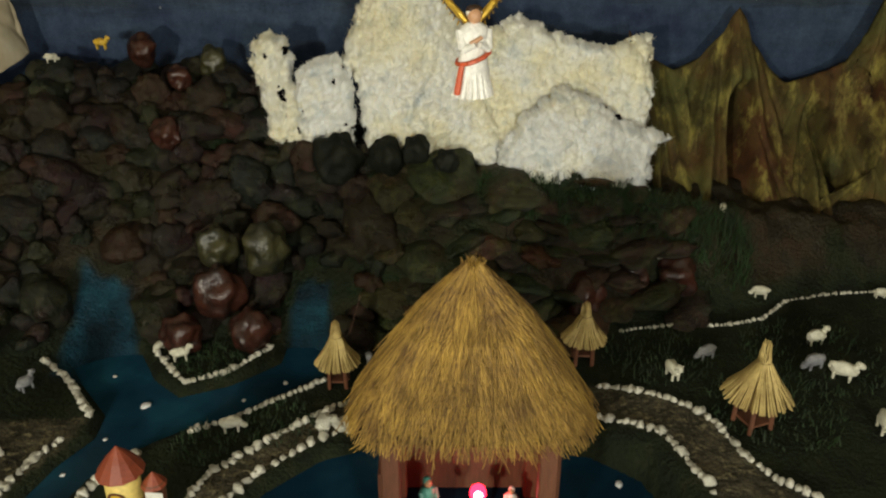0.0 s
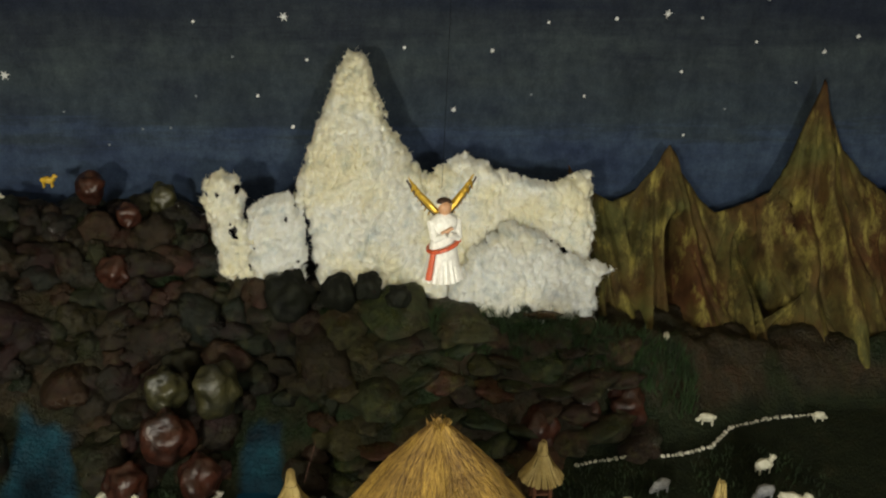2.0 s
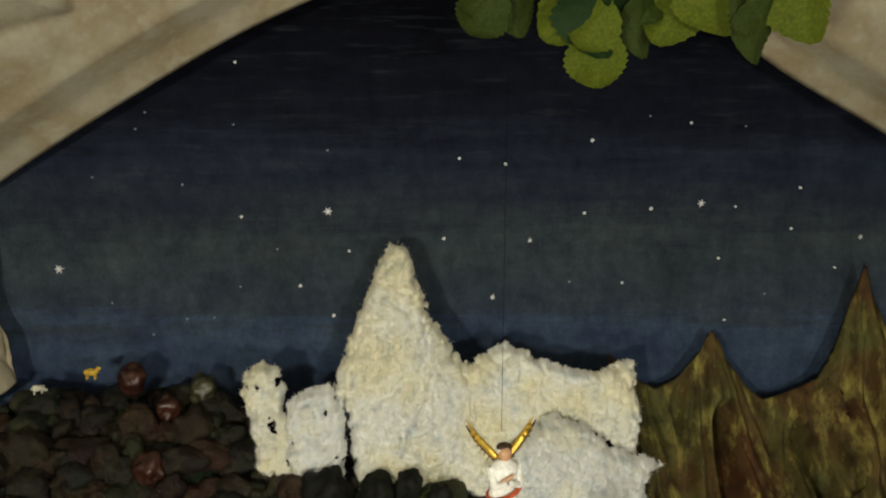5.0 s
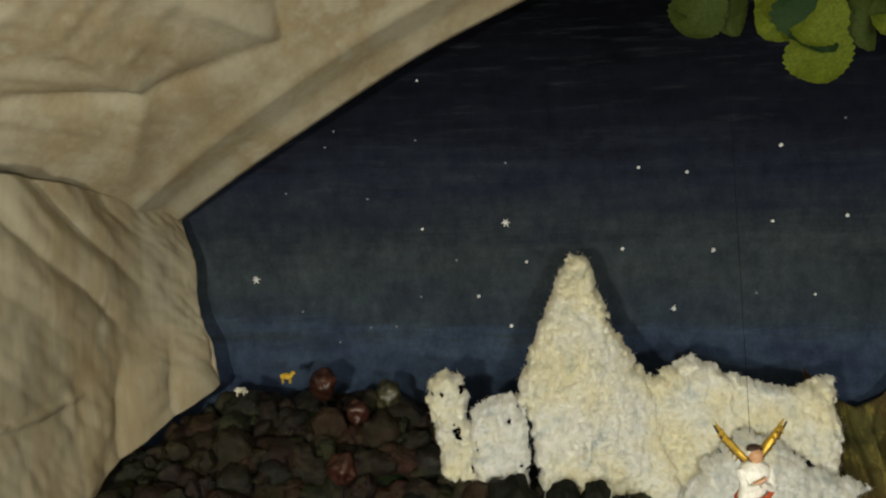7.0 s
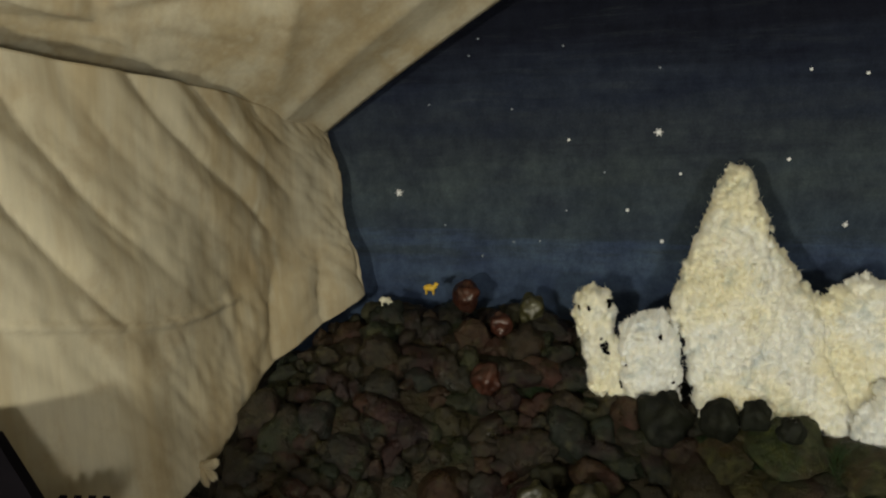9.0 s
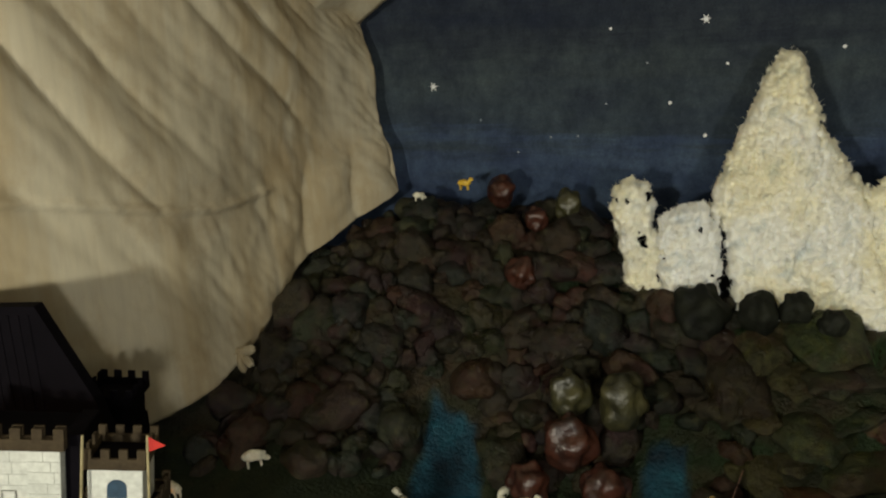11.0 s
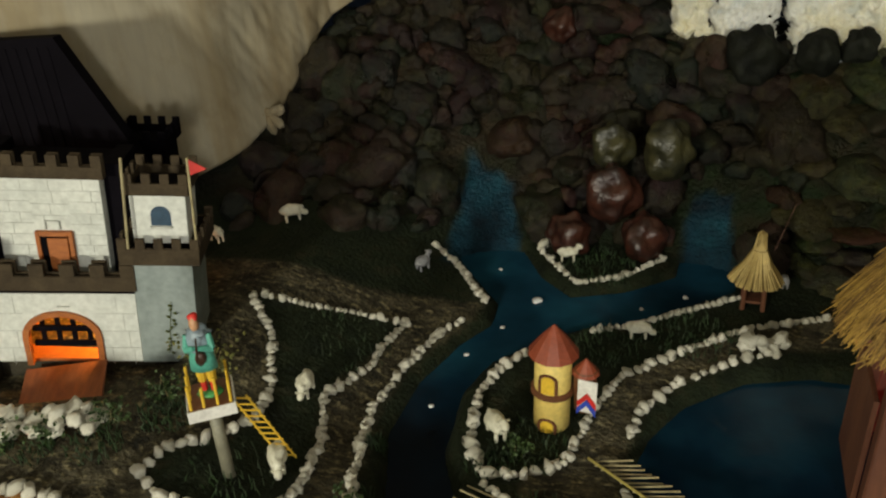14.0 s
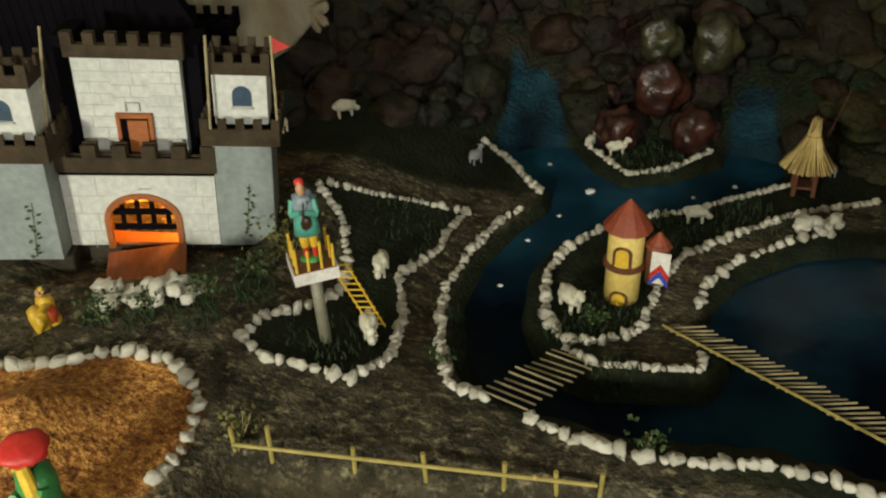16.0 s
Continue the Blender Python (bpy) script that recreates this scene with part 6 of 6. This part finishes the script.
tufts("plastic_grass", [(-0.93, 0.455, 0.02, 50), (-0.88, 0.46, 0.02, 50), (-0.83, 0.49, 0.03, 90), (-0.80, 0.56, 0.03, 120), (-0.70, 0.53, 0.05, 50),
                        (-0.66, 0.50, 0.03, 30), (-0.42, 0.70, 0.05, 110), (-0.45, 0.66, 0.03, 120), (-0.41, 1.15, 0.06, 220), (-0.70, 0.82, 0.06, 70),
                        (-0.36, 0.93, 0.05, 140), (-0.25, 0.98, 0.06, 160), (-0.54, 0.55, 0.02, 60), (-0.59, 0.66, 0.015, 60), (-0.39, 0.60, 0.03, 60),
                        (0.50, 0.95, 0.10, 320), (0.62, 1.10, 0.12, 360), (0.36, 1.1, 0.09, 260), (0.40, 1.33, 0.12, 260), (0.2, 1.33, 0.14, 300)],
      "dark green plastic grass tufts on the crib ground", 3)
tufts("grass_band", [(0.10, 1.385, 0.035, 200), (0.17, 1.375, 0.035, 220), (0.24, 1.365, 0.04, 260), (0.31, 1.355, 0.045, 300), (0.38, 1.35, 0.05, 360), (0.46, 1.35, 0.05, 360), (0.54, 1.33, 0.05, 300)],
      "band of dark green plastic grass under the cotton snow", 8, 2.6)


def shrub(x, y, size, count, tone, label, seed):
    s = thing("toy_shrub", pose(x, y, ground_z(x, y)), label, "shrub", "little shrubs")
    rr = random.Random(seed)
    for k in range(4):
        part("stem", rod((0, 0, -0.004), (rr.uniform(-0.5, 0.5) * size, rr.uniform(-0.4, 0.4) * size, size * rr.uniform(0.6, 1.0)), 0.0007, 0.0004, 5), M["stick"], s)
    verts, faces = [], []
    for k in range(count):
        c = Vector((rr.gauss(0, 0.42) * size, rr.gauss(0, 0.35) * size, rr.uniform(0.1, 1.05) * size))
        m = Euler((rr.uniform(0, 6), rr.uniform(0, 6), rr.uniform(0, 6))).to_matrix()
        n0, l, w = len(verts), rr.uniform(0.004, 0.008), rr.uniform(0.002, 0.0035)
        verts += [c + m @ Vector(q) for q in ((0, 0, 0), (w, l * 0.5, 0.001), (0, l, 0.0), (-w, l * 0.5, 0.001), (0, l * 0.5, -0.0008))]
        faces += [(n0, n0 + 1, n0 + 4), (n0 + 1, n0 + 2, n0 + 4), (n0 + 2, n0 + 3, n0 + 4), (n0 + 3, n0, n0 + 4)]
    ob = new("foliage", mesh_from("foliage", verts, faces, tone, False))
    ob.parent = s
    tagged(ob, kind="stuff")


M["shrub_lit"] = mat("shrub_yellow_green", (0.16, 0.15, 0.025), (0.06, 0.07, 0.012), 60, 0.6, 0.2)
M["shrub_dark"] = mat("shrub_green", (0.045, 0.085, 0.015), (0.018, 0.036, 0.007), 60, 0.6, 0.2)
for k, (x, y, size, count, tone, label) in enumerate((
        (-0.800, 0.650, 0.045, 170, "shrub_lit", "yellow-green toy shrub at the castle corner"),
        (-0.815, 0.590, 0.028, 110, "shrub_dark", "small green toy shrub before the castle"),
        (-0.840, 0.525, 0.026, 110, "shrub_dark", "small green toy shrub beside the pebbles"),
        (-0.880, 0.480, 0.024, 110, "shrub_dark", "small green toy shrub under the pebble heap"),
        (-0.925, 0.458, 0.026, 110, "shrub_dark", "small green toy shrub beside the yellow figurine"),
        (-0.700, 0.360, 0.026, 60, "shrub_lit", "dry yellow-green weed by the fence"),
        (-0.345, 0.455, 0.020, 50, "shrub_dark", "small green weed at the pond edge"),
        (-0.425, 0.690, 0.018, 110, "shrub_dark", "small green moss shrub by the tower"),
        (-0.565, 0.530, 0.016, 50, "shrub_dark", "small green weed on the river bank"))):
    shrub(x, y, size, count, M[tone], label, k)


# ---- painted stars ----
def star(x, z, size):
    """A dab of white paint; the large ones have ragged points."""
    r, arms = (0.0012 + 0.0024 * size, 1) if size < 1.5 else (0.0015 + 0.0031 * size, 6)
    n = 8 if arms == 1 else 12
    rr = random.Random(int(1000 * (x + 2) + 77 * z))
    outline = []
    for k in range(n):
        q = rr.uniform(0.75, 1.05) if arms == 1 else (rr.uniform(0.75, 1.2) if k % 2 == 0 else 0.36)
        outline.append((q * r * math.cos(2 * math.pi * k / n + 9 * x), q * r * math.sin(2 * math.pi * k / n + 9 * x)))
    ob = part("painted_star", prism(outline, -0.0012, 0.0012), M["star"] if size > 0.75 else M["star_faint"], None)
    ob.location = (x, sky_y(x, z) - 0.0035, z)
    tagged(ob, "bright ragged white star painted on the night sky" if arms > 1 else "small white star dabbed on the night sky", "star", "stars of the painted sky")


for spot in (
        (-0.631, 1.062, 0.6), (-0.726, 0.959, 0.5), (-0.412, 0.873, 1), (-0.224, 0.885, 3), (-0.807, 0.761, 3), (-0.287, 0.72, 1.2),
        (-0.215, 0.653, 1.3), (-0.179, 0.797, 0.9), (-0.336, 0.802, 0.7), (-0.418, 0.719, 0.6), (0.064, 1, 1), (0.166, 0.988, 1.1),
        (0.358, 1.04, 1.3), (0.579, 1.079, 0.8), (0.03, 0.824, 1.3), (0.222, 0.819, 1.6), (0.14, 0.691, 2), (0.343, 0.88, 0.9), (0.494, 0.889, 1.4),
        (0.608, 0.901, 2.5), (0.688, 0.893, 0.9)):
    star(*spot)
for spot in (
        (0.839, 0.935, 1.1), (0.82, 0.843, 1), (0.984, 0.823, 1.6), (1.053, 0.857, 1.4), (0.65, 0.777, 1.1), (0.313, 0.725, 0.7), (0.433, 0.722, 0.8),
        (0.672, 0.634, 0.9), (0.763, 0.694, 0.7), (0.923, 0.754, 0.9), (0.486, 1.093, 0.6), (0.703, 1.072, 0.5), (-0.609, 1.097, 0.6),
        (-0.416, 1.203, 0.8), (-0.536, 0.943, 0.6), (-0.537, 0.648, 0.6), (-0.477, 0.65, 0.6), (-0.697, 0.685, 0.5), (-0.61, 0.614, 0.6),
        (-0.423, 1.072, 0.6), (-0.223, 1.017, 0.6)):
    star(*spot)


# ---- white stone borders ----
def stone_mesh(seed):
    """A chipped, uneven pebble."""
    bm = bmesh.new()
    add_blob(bm, (0, 0, 0), (1, 1, 1), sub=2, rough=0.9, seed=seed + 20)
    rr = random.Random(seed)
    for k in range(3):
        n = Vector((rr.gauss(0, 1), rr.gauss(0, 1), rr.gauss(0, 0.7))).normalized()
        for v in bm.verts:
            over = v.co.dot(n) - 0.62
            if over > 0:
                v.co -= n * over * 0.9
    me = bpy.data.meshes.new("stone")
    bm.to_mesh(me)
    bm.free()
    me.materials.append(M["stone"])
    return me


STONES = [stone_mesh(k) for k in range(10)]
srng = random.Random(21)


def border(pts, size, label, gap=1.55, lift=0.3):
    b = thing("stone_border", pose(0, 0, 0), label, "stone border", "white stone borders")
    d, total = [0.0], 0.0
    for p, q in zip(pts, pts[1:]):
        total += math.hypot(q[0] - p[0], q[1] - p[1])
        d.append(total)
    s = 0.0
    while s < total:
        r = 0.80 * size * srng.uniform(0.6, 1.3)
        x = float(np.interp(s, d, [p[0] for p in pts])) + srng.uniform(-0.15, 0.15) * size
        y = float(np.interp(s, d, [p[1] for p in pts])) + srng.uniform(-0.15, 0.15) * size
        z = float(land(np.array([x]), np.array([y]))[0])
        ob = new("stone", STONES[srng.randrange(10)])
        ob.parent = b
        ob.matrix_basis = pose(x, y, z + lift * r, srng.uniform(-20, 20), srng.uniform(-20, 20), srng.uniform(0, 360)) @ Matrix.Diagonal((r * srng.uniform(0.9, 1.3), r * srng.uniform(0.8, 1.0), r * srng.uniform(0.75, 0.95), 1))
        s += r * gap * srng.uniform(1.0, 1.35)
    return b


border(LOOP[:7] + [(-0.655, 0.79), (-0.659, 0.833), (-0.65, 0.903)], 0.0085, "white pebbles round the platform and along the field")
border([(-0.65, 0.903), (-0.708, 0.88), (-0.78, 0.841), (-0.848, 0.82)], 0.0075, "white pebbles along the far edge of the field")
border([(-0.765, 0.476), (-0.767, 0.514), (-0.735, 0.569), (-0.725, 0.621), (-0.735, 0.674), (-0.782, 0.759), (-0.848, 0.82)], 0.0085, "white pebbles between castle yard and field")
border([(-0.500, 0.480), (-0.541, 0.49), (-0.577, 0.568), (-0.605, 0.65), (-0.622, 0.719), (-0.614, 0.822), (-0.594, 0.906), (-0.57, 0.949)], 0.0088, "white pebbles along the river bank")
border([(-0.56, 1.004), (-0.628, 1.09), (-0.686, 1.133)], 0.0085, "white pebbles on the river bank by the slope", 1.2)
border([(-0.516, 1.189), (-0.474, 1.136), (-0.436, 1.091), (-0.368, 1.126), (-0.311, 1.202)], 0.0075, "white pebbles round the rocky islet", 1.5)
border([(-0.300, 0.66), (-0.300, 0.621), (-0.352, 0.605), (-0.415, 0.593), (-0.45, 0.625)], 0.0085, "white pebbles round the tip of the tower islet")
border([(-0.372, 0.688), (-0.408, 0.655), (-0.45, 0.635), (-0.484, 0.689), (-0.502, 0.791), (-0.484, 0.858), (-0.452, 0.906)], 0.0095, "white pebbles round the tower islet")
border([(-0.387, 0.962), (-0.333, 0.991), (-0.271, 1.043), (-0.189, 1.109)], 0.0078, "white pebbles from the tower to the straw hut")
border([(-0.372, 0.688), (-0.356, 0.798), (-0.333, 0.866), (-0.269, 0.934), (-0.193, 1.009), (-0.131, 1.046), (-0.068, 1.078)], 0.0085, "white pebbles on the upper side of the track")
border([(-0.309, 0.754), (-0.304, 0.798), (-0.268, 0.863), (-0.196, 0.935), (-0.136, 0.977)], 0.0095, "white pebbles on the lower side of the track", 1.9)
border([(-0.450, 0.462), (-0.415, 0.448), (-0.363, 0.44), (-0.301, 0.446), (-0.241, 0.46), (-0.201, 0.457), (-0.163, 0.449), (-0.10, 0.43)], 0.0090, "larger white pebbles along the front of the pond", 1.5)
border([(-1.00, 0.350), (-0.974, 0.358), (-0.913, 0.378), (-0.883, 0.401), (-0.851, 0.414), (-0.805, 0.414), (-0.767, 0.394), (-0.746, 0.365), (-0.737, 0.319), (-0.741, 0.276)], 0.0090, "white pebbles round the red soil")
border([(0.25, 1.034), (0.305, 1.002), (0.367, 0.959), (0.395, 0.926), (0.411, 0.855), (0.437, 0.801), (0.481, 0.765)], 0.0085, "white pebbles on the outer side of the lane")
border([(0.236, 0.959), (0.28, 0.929), (0.317, 0.897), (0.332, 0.839), (0.352, 0.769)], 0.0085, "white pebbles on the inner side of the lane")
border([(0.315, 1.178), (0.408, 1.195), (0.499, 1.195), (0.578, 1.219), (0.644, 1.282), (0.744, 1.314), (0.845, 1.32)], 0.0050, "small white pebbles at the foot of the hills", 1.9)


def stone_heap(x0, y0, x1, y1, wide, count, label):
    h = thing("stone_heap", pose(0, 0, 0), label, "stone heap", "white stone heaps")
    for k in range(count):
        u = srng.random()
        x, y = x0 + (x1 - x0) * u + srng.uniform(-0.008, 0.008), y0 + (y1 - y0) * u + srng.uniform(-wide, wide)
        ob = new("stone", STONES[k % 10])
        ob.parent = h
        r = srng.uniform(0.007, 0.0125)
        ob.matrix_basis = pose(x, y, ground_z(x, y) + 0.011 + 0.009 * (k % 3 == 0), 0, 0, srng.uniform(0, 360)) @ Matrix.Diagonal((r * 1.2, r, r * 0.8, 1))


stone_heap(-0.938, 0.470, -0.846, 0.515, 0.016, 34, "little heap of white pebbles before the drawbridge")
stone_heap(-0.185, 0.955, -0.140, 0.980, 0.006, 9, "few white pebbles piled beside the track")


# ---- small floating petals on the water ----
for x, y, r in ((-0.487, 1.045, 0.009), (-0.57, 1.13, 0.004), (-0.52, 0.96, 0.004), (-0.60, 1.25, 0.006), (-0.33, 1.06, 0.004), (-0.27, 1.11, 0.005), (-0.26, 1.25, 0.004), (-0.55, 0.88, 0.004), (-0.56, 0.76, 0.004), (0.25, 0.86, 0.007)):
    ob = part("white_petal", blob((0, 0, 0), (r, r * 0.8, r * 0.45), (0, 0, x * 300), 2, 0.5, x * 50), M["star"], None, smooth=True)
    ob.location = (x, y, WATER_Z + 0.2 * r)
    tagged(ob, "white petal floating on the painted water", "petal", "petals on the water")
